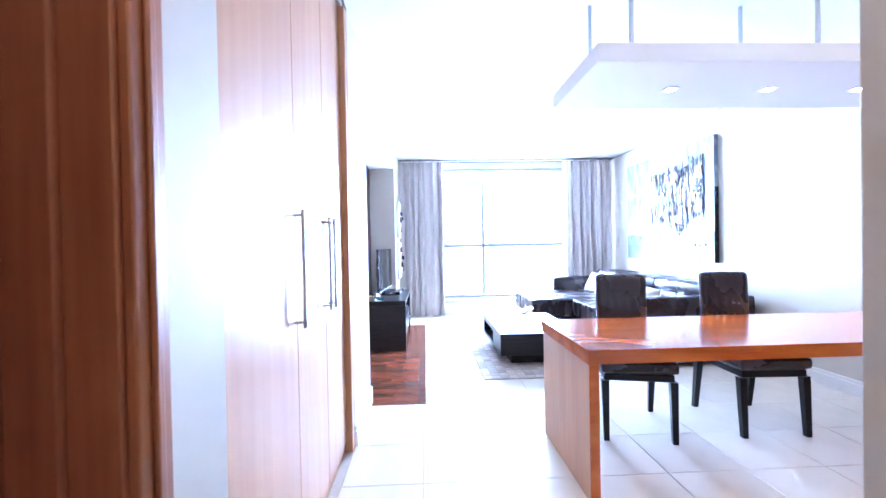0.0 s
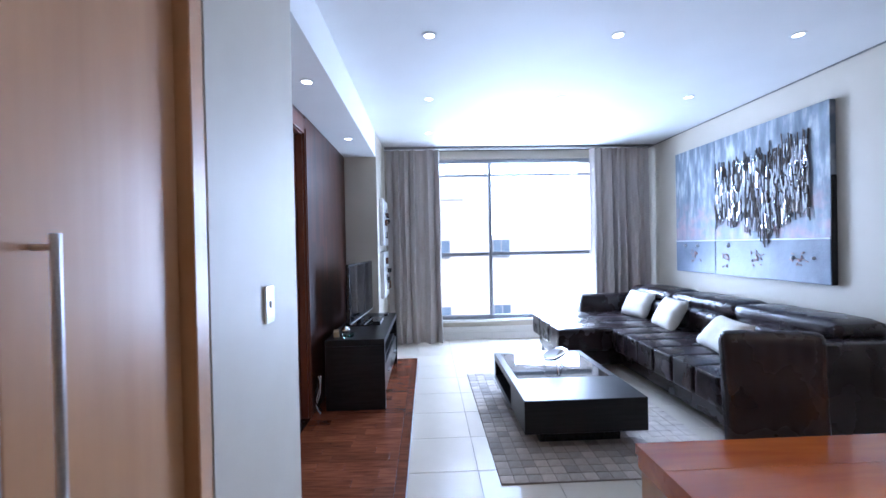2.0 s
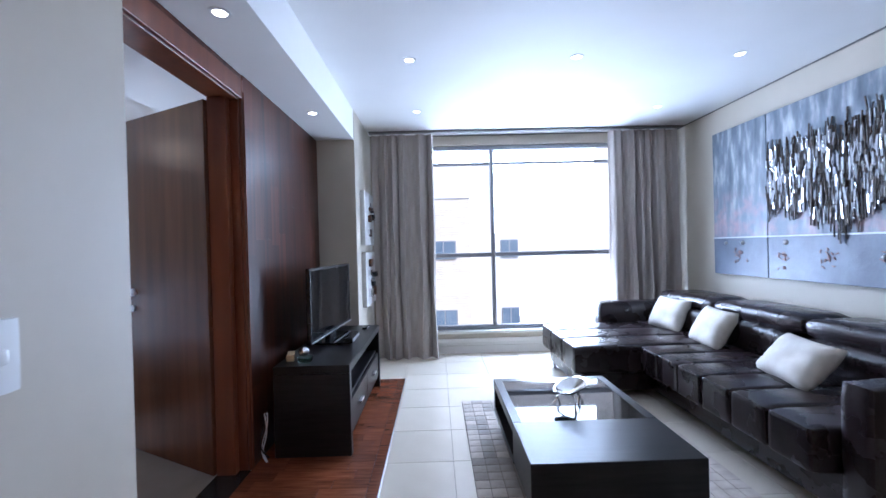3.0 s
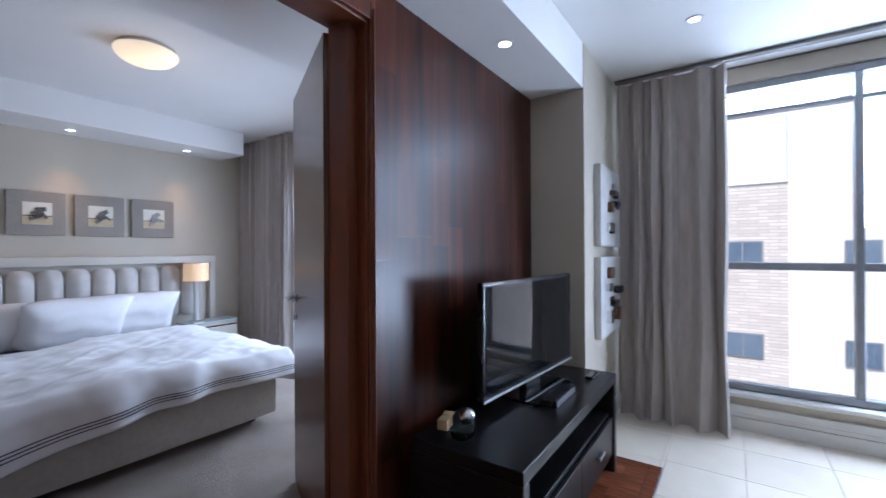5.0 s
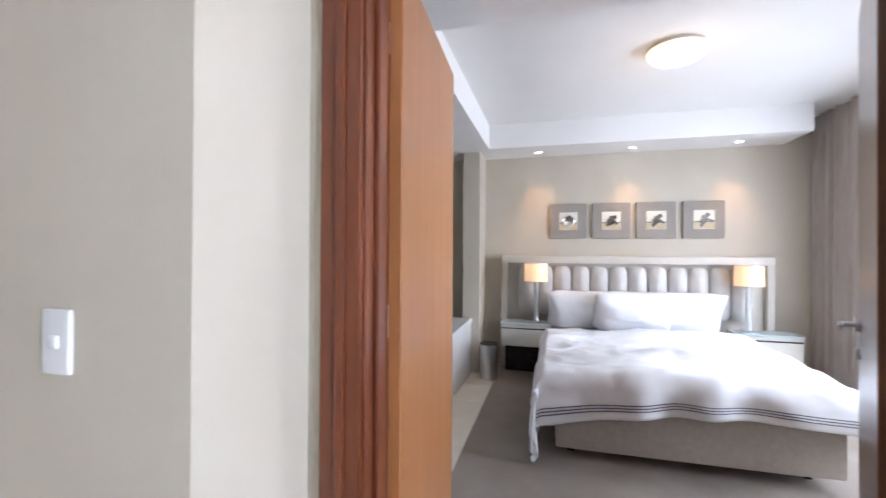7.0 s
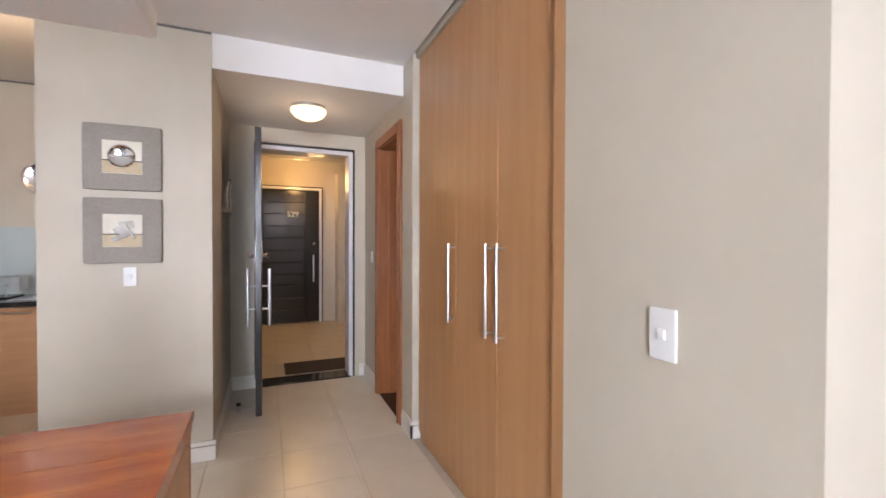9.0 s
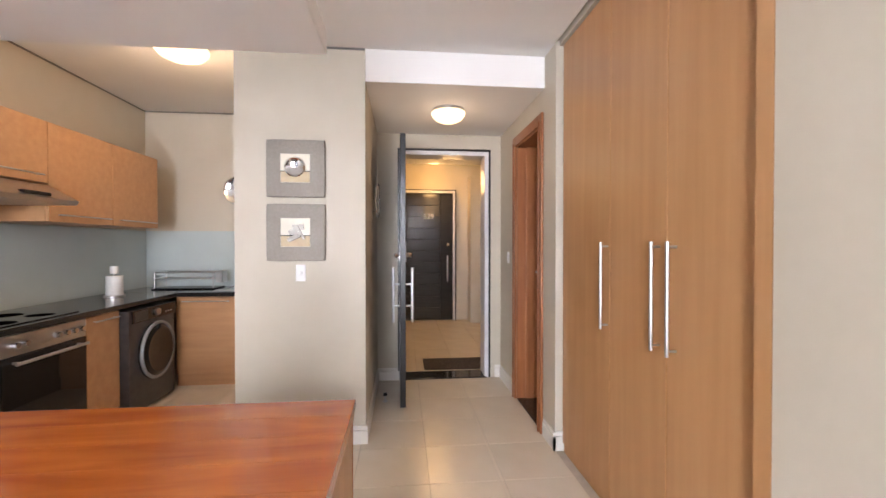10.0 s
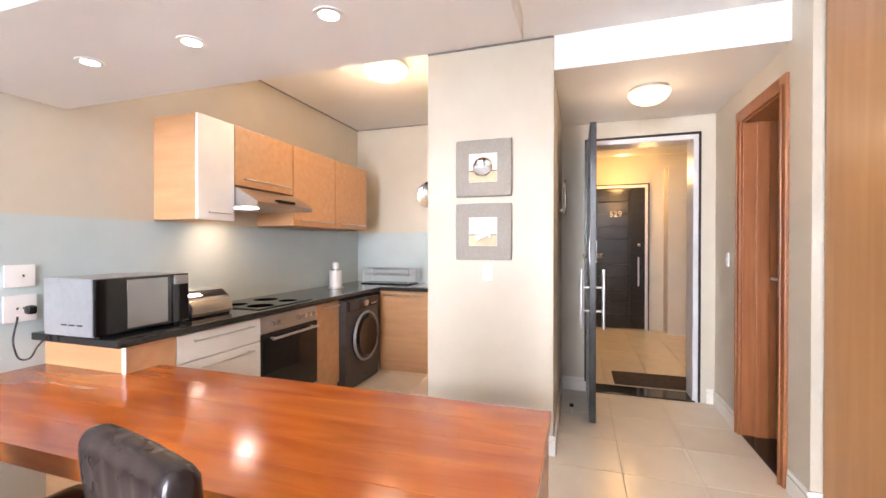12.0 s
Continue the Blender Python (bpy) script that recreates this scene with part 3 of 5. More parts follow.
# ---------- cupboards ----------
def bar_handle(parent, x, y, z0, z1, out=0.035):
    h = part("handle", rod((x + out, y, z0), (x + out, y, z1), 0.007, 12), M_STEEL, parent, "slim brushed steel bar handle", True)
    for z in (z0 + 0.02, z1 - 0.02):
        part("post", rod((x, y, z), (x + out - 0.005, y, z), 0.005), M_STEEL, h, "", True)


CX = -0.035
for i, (y0, y1, hy) in enumerate(((0.235, 0.815, 0.79), (0.815, 1.24, 1.195), (1.24, 1.655, 1.292))):
    c = thing("cupboard", "tall maple-veneer hall cupboard with steel bar handle", "cupboard", pose(0, 0, 0), "hall cupboards")
    part("body", box((-0.69, y0 + 0.001, 0.0), (CX - 0.021, y1 - 0.001, 2.486)), M_CUPBOARD, c)
    part("plinth", boxes(((CX - 0.0205, y0 + 0.001, 0.0), (CX - 0.012, y1 - 0.001, 0.055))), M_CUPBOARD, c)
    d = part("door", box((CX - 0.02, y0 + 0.002, 0.06), (CX, y1 - 0.002, 2.482), 0.002), M_CUPBOARD, c)
    bar_handle(d, CX, hy, 0.87, 1.285)
structure("trim_cupboard_end", box((-0.69, 1.658, 0.0), (-0.002, 1.717, 2.488), 0.003), M_CUPBOARD, "maple-veneer end panel of the cupboards", "trim")


# ---------- switches and sockets ----------
def wall_plate(name, m, w, h, label, category, rocker=True, jacks=0):
    p = thing(name, label, category, m)
    part("plate", soft_box((-w / 2, -0.0, -h / 2), (w / 2, 0.011, h / 2), 0.004, 4), M_WHITE, p, "", True)
    if rocker:
        part("rocker", soft_box((-0.012, 0.009, -0.013), (0.012, 0.016, 0.013), 0.004, 4), M_WHITE, p, "", True)
    for i in range(jacks):
        part("slot", boxes(((-0.012 + 0.024 * i - 0.004, 0.0105, -0.005), (-0.012 + 0.024 * i + 0.004, 0.0118, 0.005))), M_BLACK, p)
    return p


wall_plate("light_switch", pose(0.0, 2.088, 1.07, 0, 0, -90), 0.072, 0.125, "white plastic light switch on the greige wall", "light switch")
wall_plate("light_switch", pose(1.575, 0.0, 1.095, 0, 0, 0), 0.06, 0.105, "small white light switch below two pictures", "light switch")
wall_plate("light_switch", pose(0.0, -0.93, 1.16, 0, 0, -90), 0.05, 0.10, "small white light switch beside the bathroom door", "light switch")
wall_plate("wall_socket", pose(XE - 0.006, 1.345, 1.12, 0, 0, 90), 0.115, 0.105, "white telephone socket on the splashback", "socket", False, 1)
sk = wall_plate("wall_socket", pose(XE - 0.006, 1.345, 0.968, 0, 0, 90), 0.125, 0.125, "white power socket with a black plug in it", "socket", False, 2)
plug = part("plug", soft_box((-0.045, 0.011, -0.03), (-0.008, 0.055, 0.012), 0.012, 4), M_BLACK, sk, "black plug", True)
cu = bpy.data.curves.new("power_cable", "CURVE")
cu.dimensions = "3D"
cu.bevel_depth = 0.004
sp = cu.splines.new("BEZIER")
pts = ((XE - 0.045, 1.37, 0.935), (XE - 0.05, 1.385, 0.79), (XE - 0.07, 1.36, 0.735), (XE - 0.11, 1.325, 0.80), (XE - 0.16, 1.29, 0.875))
sp.bezier_points.add(len(pts) - 1)
for bp_, co in zip(sp.bezier_points, pts):
    bp_.co = co
    bp_.handle_left_type = bp_.handle_right_type = "AUTO"
cu.materials.append(M_BLACK)
tagged(new("power_cable", cu), "black power cable looping from plug to microwave", "cable")


# ---------- pictures ----------
def small_picture(name, m, size, motif, label, group):
    p = thing(name, label, "picture", m, group)
    s = size / 2
    part("frame", soft_box((-s, 0, -s), (s, 0.035, s), 0.008, 6), M_LINENFRAME, p, "", True)
    q = s * 0.5
    mount = part("mount", box((-q, 0.035, -q), (q, 0.040, q), 0.001), M_CREAM, p, "cream paper mount")
    part("band", boxes(((-q + 0.002, 0.040, -q + 0.002), (q - 0.002, 0.0415, -q * 0.25))), mat("tan_band", (0.50, 0.39, 0.24), 0.6, color2=(0.56, 0.45, 0.30), scale=30), mount, "tan lower band")
    part("rule", boxes(((-q, 0.0416, -q * 0.25), (q, 0.0425, -q * 0.19))), M_BLACK, mount)
    if motif == 0:
        ring = lathe(((0.0, 0.0), (q * 0.62, 0.004), (q * 0.70, 0.012), (q * 0.62, 0.016), (q * 0.5, 0.010), (0.0, 0.008)), 28)
        o = part("silver_ring", ring, M_CHROME, mount, "round silvery metal relief", True)
        o.matrix_local = Matrix.Translation((0.0, 0.041, 0.005)) @ Euler((radians(-90), 0, 0)).to_matrix().to_4x4()
    else:
        bm = bmesh.new()
        for k, (cx, cz, w, h, r) in enumerate(((-0.2, 0.35, 0.75, 0.22, -12), (0.1, 0.1, 0.7, 0.18, 8), (-0.1, -0.15, 0.5, 0.2, -30), (0.15, -0.4, 0.75, 0.16, 5), (-0.35, 0.0, 0.16, 0.6, 10))):
            vs = add_box(bm, (-w * q / 2, 0, -h * q * 0.9), (w * q / 2, 0.008 + 0.002 * k, h * q * 0.9))
            bmesh.ops.transform(bm, matrix=Matrix.Translation((cx * q, 0.041, cz * q)) @ Euler((0, radians(r + motif * 20), 0)).to_matrix().to_4x4(), verts=vs)
        part("silver_shards", bm, mat("bronze_metal", (0.10, 0.085, 0.07), 0.35, 0.6, color2=(0.22, 0.20, 0.18), scale=20), mount, "silvery metal shards")
    return p


small_picture("small_picture", pose(1.598, 0.0, 1.745), 0.355, 0, "square taupe linen picture with silver ring", "hall pictures")
small_picture("small_picture", pose(1.598, 0.0, 1.348), 0.355, 1, "square taupe linen picture with metal shards", "hall pictures")
for i, y in enumerate((3.162, 3.586, 4.011, 4.437)):
    small_picture("small_picture", pose(BW, y, 1.575, 0, 0, -90), 0.37, 0 if i == 0 else i, "square taupe linen picture above the bed", "bedroom pictures")
M_COLLAGE = mat("collage_white", (0.66, 0.65, 0.63), 0.5, color2=(0.56, 0.54, 0.52), scale=10, bump=0.2, bump_scale=60)
M_RUST = mat("rusty_metal", (0.20, 0.09, 0.04), 0.4, 0.5, color2=(0.05, 0.04, 0.04), scale=30)
for z in (1.54, 0.93):
    p = thing("relief_canvas", "white relief canvas with metal and rust pieces", "picture", pose(0.0, 5.74, z, 0, 0, -90), "relief canvases")
    part("canvas", box((-0.28, 0, -0.27), (0.28, 0.045, 0.27), 0.006, 2), M_COLLAGE, p)
    random.seed(int(z * 100))
    for k in range(9):
        w, h = random.uniform(0.04, 0.12), random.uniform(0.03, 0.10)
        cx, cz = random.uniform(-0.12, 0.14), random.uniform(-0.16, 0.18)
        part("relief_piece", box((cx - w / 2, 0.045, cz - h / 2), (cx + w / 2, 0.058 + 0.004 * k, cz + h / 2), 0.003), (M_CHROME, M_RUST, M_BLACK)[k % 3], p)

# large painting: two canvases side by side
pt = thing("large_painting", "large two-part blue-grey abstract painting with mirror shards", "painting", pose(XE, 0, 0))


def canvas_material():
    m = bpy.data.materials.new("abstract_canvas")
    m.use_nodes = True
    n, l = m.node_tree.nodes, m.node_tree.links
    b = n["Principled BSDF"]
    tc = n.new("ShaderNodeTexCoord")
    sep = n.new("ShaderNodeSeparateXYZ")
    l.new(tc.outputs["Object"], sep.inputs["Vector"])
    mp = n.new("ShaderNodeMapping")
    mp.inputs["Scale"].default_value = (1, 5, 1.2)
    l.new(tc.outputs["Object"], mp.inputs["Vector"])
    t1 = n.new("ShaderNodeTexNoise")
    t1.inputs["Scale"].default_value, t1.inputs["Detail"].default_value = 3.0, 8
    l.new(mp.outputs["Vector"], t1.inputs["Vector"])
    r1 = n.new("ShaderNodeValToRGB")
    e = r1.color_ramp.elements
    e[0].position, e[0].color = 0.3, (0.07, 0.09, 0.125, 1)
    e[1].position, e[1].color = 0.70, (0.42, 0.44, 0.47, 1)
    x = e.new(0.52)
    x.color = (0.16, 0.19, 0.23, 1)
    l.new(t1.outputs["Fac"], r1.inputs["Fac"])
    t2 = n.new("ShaderNodeTexNoise")
    t2.inputs["Scale"].default_value, t2.inputs["Detail"].default_value = 9.0, 8
    l.new(tc.outputs["Object"], t2.inputs["Vector"])
    r2 = n.new("ShaderNodeValToRGB")
    e = r2.color_ramp.elements
    e[0].position, e[0].color = 0.42, (0.22, 0.24, 0.29, 1)
    e[1].position, e[1].color = 0.66, (0.46, 0.27, 0.28, 1)
    l.new(t2.outputs["Fac"], r2.inputs["Fac"])
    band = n.new("ShaderNodeMapRange")
    band.inputs["From Min"].default_value, band.inputs["From Max"].default_value = 1.70, 1.45
    l.new(sep.outputs["Z"], band.inputs["Value"])
    mul = n.new("ShaderNodeMath")
    mul.operation = "MULTIPLY"
    l.new(band.outputs["Result"], mul.inputs[0])
    l.new(t2.outputs["Fac"], mul.inputs[1])
    mx = n.new("ShaderNodeMix")
    mx.data_type = "RGBA"
    l.new(mul.outputs["Value"], mx.inputs["Factor"])
    l.new(r1.outputs["Color"], mx.inputs["A"])
    l.new(r2.outputs["Color"], mx.inputs["B"])
    l.new(mx.outputs["Result"], b.inputs["Base Color"])
    b.inputs["Roughness"].default_value = 0.45
    bp2 = n.new("ShaderNodeBump")
    bp2.inputs["Strength"].default_value, bp2.inputs["Distance"].default_value = 0.6, 0.01
    l.new(t2.outputs["Fac"], bp2.inputs["Height"])
    l.new(bp2.outputs["Normal"], b.inputs["Normal"])
    return m


M_CANVAS = canvas_material()
M_CANVASLOW = mat("slate_blue_canvas", (0.075, 0.095, 0.14), 0.4, color2=(0.13, 0.15, 0.205), scale=5, detail=8, bump=0.4, bump_scale=14)
PZ0, PZ1, PZM = 0.905, 2.262, 1.25
PY0, PYS, PY1 = 3.585, 4.80, 5.465
for y0, y1 in ((PY0, PYS - 0.003), (PYS + 0.003, PY1)):
    part("canvas", box((-0.05, y0, PZM + 0.002), (-0.002, y1, PZ1), 0.004, 2), M_CANVAS, pt)
    lowc = part("lower_canvas", box((-0.052, y0, PZ0), (-0.002, y1, PZM), 0.004, 2), M_CANVASLOW, pt, "slate blue lower part")
part("canvas_edge", boxes(((-0.048, PY0 - 0.003, PZ0), (-0.004, PY0 - 0.0005, PZ1 - 0.55)),), M_BLACK, pt, "black painted canvas edge")
part("ridge", boxes(((-0.060, PY0, PZM - 0.006), (-0.052, PY1, PZM + 0.006)),), mat("white_paste", (0.6, 0.62, 0.66), 0.5), pt, "raised white line")
random.seed(5)
M_SHARD = mat("mirror_shard", (0.62, 0.63, 0.66), 0.12, 1.0)
M_TWIG = mat("dark_twig", (0.035, 0.027, 0.022), 0.6, color2=(0.10, 0.07, 0.05), scale=30)
M_PALESHARD = mat("white_plaster_shard", (0.50, 0.50, 0.52), 0.5, color2=(0.36, 0.36, 0.40), scale=40)
for nm, mm, cnt, wlo, whi, hlo, hhi in (("mirror_relief", M_SHARD, 150, 0.006, 0.013, 0.04, 0.13), ("plaster_relief", M_PALESHARD, 330, 0.006, 0.015, 0.04, 0.13), ("twig_relief", M_TWIG, 420, 0.003, 0.007, 0.06, 0.26)):
    bm = bmesh.new()
    for k in range(cnt):
        u = random.random()
        y = PY0 + 0.16 + u * 1.03
        dip = 0.20 * max(0, 1 - abs(u - 0.42) / 0.3)
        zc = random.uniform(1.47 - dip, 2.02 - 0.10 * u)
        w, h = random.uniform(wlo, whi), random.uniform(hlo, hhi)
        vs = add_box(bm, (-0.004, -w / 2, -h / 2), (0.004, w / 2, h / 2))
        bmesh.ops.transform(bm, matrix=Matrix.Translation((-0.056 - random.random() * 0.012, y, zc)) @ Euler((radians(random.gauss(0, 5)), 0, radians(random.gauss(0, 7)))).to_matrix().to_4x4(), verts=vs)
    part(nm, bm, mm, pt, "", False, "stuff")
for y, r in ((5.29, 0.016), (5.08, 0.018), (4.62, 0.02), (3.9, 0.014), (3.72, 0.012)):
    o = part("stud", lathe(((r, 0), (r, 0.006), (r * 0.7, 0.014), (0, 0.018)), 14), M_STEEL, pt, "", True)
    o.matrix_local = Matrix.Translation((-0.052, y, 1.20 if y > 4.5 else 1.10)) @ Euler((0, radians(-90), 0)).to_matrix().to_4x4()
for y in (5.15, 4.68, 4.25, 3.85):
    bm = bmesh.new()
    for k in range(16):
        vs = add_box(bm, (-0.003, -0.012, -0.003), (0.003, 0.012, 0.003))
        bmesh.ops.transform(bm, matrix=Matrix.Translation((-0.055, y + random.gauss(0, 0.045), 1.08 + random.gauss(0, 0.04))) @ Euler((radians(random.uniform(0, 180)), 0, 0)).to_matrix().to_4x4(), verts=vs)
    part("scroll_relief", bm, mat("red_brown_relief", (0.20, 0.10, 0.09), 0.5), pt, "red-brown scroll relief", False, "stuff")


# ---------- lamps and lights ----------
def downlight(x, y, z, group):
    d = thing("downlight", "small round recessed ceiling downlight switched on", "downlight", pose(x, y, z), group)
    part("trim_ring", lathe(((0.030, -0.001), (0.030, -0.004), (0.046, -0.004), (0.046, 0.0)), 24), M_WHITE, d, "", True)
    part("bulb", rod((0, 0, -0.0012), (0, 0, -0.0032), 0.029, 20), M_DOWNLIGHT, d, "lit bulb")


for y in (3.17, 4.25, 5.33):
    for x in (0.58, 1.73, 2.865):
        downlight(x, y, H, "living room downlights")
for y in (3.16, 4.47):
    downlight(-0.15, y, 2.24, "niche downlights")
for y in (2.858, 3.758, 4.668):
    downlight(-3.83, y, 2.279, "bedroom downlights")
    lamp("spot_light", "SPOT", look((-3.84, y, 2.26), (-4.03, y, 0.9)), 21, (1.0, 0.58, 0.26), cone=66)


def bowl_lamp(x, y, z, r, energy, label):
    d = thing("ceiling_lamp", label, "ceiling lamp", pose(x, y, z))
    part("base", rod((0, 0, -0.001), (0, 0, -0.025), r * 0.94, 32), M_STEEL, d, "", True)
    part("bowl", lathe(((r, -0.025), (r * 0.97, -0.045), (r * 0.82, -0.072), (r * 0.5, -0.095), (0, -0.104)), 36), M_BOWL, d, "lit opal glass bowl", True)
    lamp("bowl_light", "POINT", pose(x, y, z - 0.38), energy, (1.0, 0.60, 0.22) if y < -2 else WARM, radius=0.12)


bowl_lamp(-2.25, 3.74, H, 0.17, 3, "round opal glass bedroom ceiling lamp, lit")
bowl_lamp(2.41, -0.27, KC - 0.012, 0.165, 8.5, "round opal glass kitchen ceiling lamp, lit")
bowl_lamp(0.587, -0.505, 2.31, 0.13, 2.4, "round opal glass hall ceiling lamp, lit")
bowl_lamp(0.45, -3.75, 2.62, 0.15, 13, "round corridor ceiling lamp, lit")
bowl_lamp(0.35, -2.3, 2.42, 0.14, 6, "round corridor ceiling lamp, lit")

# hanging ceiling board over the table
sl = thing("hanging_ceiling_board", "white plastered board hung from rods over the table", "ceiling board", pose(0, 0, 0))
part("board", box((1.21, 1.15, 1.957), (XE - 0.002, 1.81, 2.042), 0.003), M_CEIL, sl)
for x in (1.40, 2.30, 3.2):
    for y in (1.22, 1.70):
        part("hanger_rod", rod((x, y, 2.042), (x, y, H), 0.011), M_STEEL, sl, "slim steel hanger rod", True)
for x in (1.745, 2.285, 2.79):
    downlight(x, 1.49, 1.957, "downlights of the hanging board")
    lamp("spot_light", "SPOT", look((x, 1.49, 1.942), (x, 1.4901, 0)), 4, WARM, cone=95)


# ---------- dining peninsula ----------
TZ = 0.683
tb = thing("dining_table", "polished red-brown wooden peninsula table on a maple end panel", "table", pose(0, 0, 0))
for k in range(5):
    y0 = 1.085 + k * 0.1475
    part("tabletop_plank", box((1.118, y0 + 0.0002, TZ - 0.03), (XE - 0.001, y0 + 0.1473, TZ), 0.0008), M_TABLEWOOD, tb)
part("apron", boxes(((1.123, 1.095, TZ - 0.065), (XE - 0.002, 1.815, TZ - 0.0305))), M_TABLEWOOD, tb)
part("panel_edge", box((1.127, 1.0955, 0.0), (1.171, 1.0995, TZ - 0.0655), 0.001), M_TABLEWOOD, tb, "red-brown edge of the end panel")
part("end_panel", box((1.129, 1.10, 0.0), (1.169, 1.81, TZ - 0.0655), 0.003), M_TABLELEG, tb, "maple end panel")


def dining_chair(m):
    c = thing("dining_chair", "dark brown leather dining chair with tufted high back", "chair", m, "chairs at the table")
    bm = soft_box((-0.162, -0.030, 0.40), (0.162, 0.030, 0.935), 0.027, 22)
    for v in bm.verts:
        u, w = v.co.x, (v.co.z - 0.40) / 0.535
        seam = max(0.0, 1 - abs(abs(u) - 0.055) / 0.012)
        tuft = abs(math.sin(u / 0.162 * math.pi * 1.5)) * abs(math.sin(w * math.pi * 4))
        v.co.y += math.copysign(0.004 * tuft - 0.006 * seam, v.co.y) + 0.07 * w - 0.02 * w * w
        v.co.z -= 0.006 * seam * (1 if w > 0.95 else 0) + 0.006 * (u / 0.162) ** 2 * w
        v.co.x *= 0.95 + 0.05 * w
    back = part("backrest", bm, M_LEATHER, c, "tufted leather back with rolled top", True)
    back.matrix_local = Matrix.Translation((0, 0.175, 0))
    part("seat", soft_box((-0.215, -0.24, 0.385), (0.215, 0.22, 0.465), 0.03, 8, 0.012), M_LEATHER, c, "", True)
    part("seat_frame", box((-0.19, -0.215, 0.345), (0.19, 0.20, 0.386), 0.004), M_BLACKWOOD, c)
    for sx in (-1, 1):
        for sy, lean in ((-0.2, -0.02), (0.2, 0.05)):
            bm = bmesh.new()
            a = [Vector((sx * 0.185, sy, 0.346)), Vector((sx * 0.185, sy + lean, 0.0))]
            ring = []
            for p, r in zip(a, (0.021, 0.015)):
                ring.append([bm.verts.new((p.x + i * r, p.y + j * r, p.z)) for i, j in ((-1, -1), (1, -1), (1, 1), (-1, 1))])
            for i in range(4):
                bm.faces.new((ring[0][i], ring[0][(i + 1) % 4], ring[1][(i + 1) % 4], ring[1][i]))
            bm.faces.new(ring[0])
            bm.faces.new(ring[1][::-1])
            part("leg", bm, M_BLACKWOOD, c)
    return c


ch = dining_chair(pose(1.685, 1.86, 0, 0, 0, -13))
copy_thing(ch, pose(2.445, 1.86, 0, 0, 0, -2))

# ---------- kitchen ----------
FX = 2.96
CT = 0.845


def v_handle(parent, x, y0, y1, z):
    h = part("handle", rod((x - 0.028, y0, z), (x - 0.028, y1, z), 0.005, 10), M_STEEL, parent, "slim brushed steel bar handle", True)
    for y in (y0 + 0.02, y1 - 0.02):
        part("post", rod((x, y, z), (x - 0.024, y, z), 0.004, 8), M_STEEL, h, "", True)


cabinets = "kitchen base cabinets"
c = thing("base_cabinet", "white fronted kitchen drawer cabinet", "cabinet", pose(0, 0, 0), cabinets)
part("body", box((FX + 0.021, 0.415, 0.0), (XE - 0.001, 1.0, CT - 0.037)), M_KITCHEN, c)
for z0, z1 in ((0.655, 0.80), (0.42, 0.65), (0.11, 0.415)):
    d = part("drawer_front", box((FX, 0.418, z0), (FX + 0.02, 0.997, z1), 0.002), M_KWHITE, c, "white drawer front")
    v_handle(d, FX, 0.5, 0.92, z1 - 0.04)
part("plinth", boxes(((FX + 0.04, 0.418, 0.0), (FX + 0.05, 0.997, 0.105))), M_STEEL, c)
c = thing("base_cabinet", "maple end cabinet of the kitchen counter", "cabinet", pose(0, 0, 0), cabinets)
part("body", box((FX, 1.002, 0.0), (XE - 0.001, 1.245, CT - 0.037), 0.002), M_KITCHEN, c)
part("edge_strip", boxes(((FX - 0.003, 1.247, TZ), (FX + 0.02, 1.253, CT - 0.038))), M_KWHITE, c)

ov = thing("oven", "built-in stainless steel oven with black glass door", "oven", pose(0, 0, 0))
part("body", box((FX + 0.022, -0.182, 0.13), (XE - 0.02, 0.410, CT - 0.038)), M_BLACK, ov)
part("control_panel", box((FX, -0.182, 0.69), (FX + 0.021, 0.410, 0.80), 0.002), M_STEEL, ov, "brushed steel control panel")
dr = part("door", box((FX - 0.004, -0.182, 0.21), (FX + 0.021, 0.410, 0.686), 0.003), M_BLACK, ov, "black glass oven door")
part("door_glass", box((FX - 0.007, -0.165, 0.29), (FX - 0.0045, 0.393, 0.655), 0.001), M_GLOSSBLACK, dr, "black glass")
part("handle", rod((FX - 0.05, -0.13, 0.655), (FX - 0.05, 0.36, 0.655), 0.009, 12), M_STEEL, dr, "", True)
for y in (-0.10, 0.33):
    part("handle_post", rod((FX - 0.007, y, 0.655), (FX - 0.042, y, 0.655), 0.007, 10), M_STEEL, dr, "", True)
for y in (-0.13, -0.07, -0.01, 0.05, 0.26, 0.32):
    part("knob", rod((FX, y, 0.745), (FX - 0.028, y, 0.745), 0.019, 18, 0.015), M_CHROME, ov, "", True)
part("base_panel", boxes(((FX + 0.002, -0.182, 0.105), (FX + 0.02, 0.410, 0.205))), M_KITCHEN, ov)
c = thing("base_cabinet", "narrow maple kitchen base cabinet", "cabinet", pose(0, 0, 0), cabinets)
part("body", box((FX + 0.021, -0.50, 0.0), (XE - 0.001, -0.186, CT - 0.037)), M_KITCHEN, c)
d = part("door", box((FX, -0.498, 0.11), (FX + 0.02, -0.188, 0.80), 0.002), M_KITCHEN, c)
v_handle(d, FX, -0.46, -0.23, 0.765)
part("plinth", boxes(((FX + 0.04, -0.498, 0.0), (FX + 0.05, -0.188, 0.105))), M_STEEL, c)

M_GRAPHITE = mat("graphite_steel", (0.075, 0.077, 0.085), 0.3, 0.6, color2=(0.095, 0.097, 0.105), scale=20)
wm = thing("washing_machine", "graphite front-loading washing machine under the counter", "washing machine", pose(0, 0, 0))
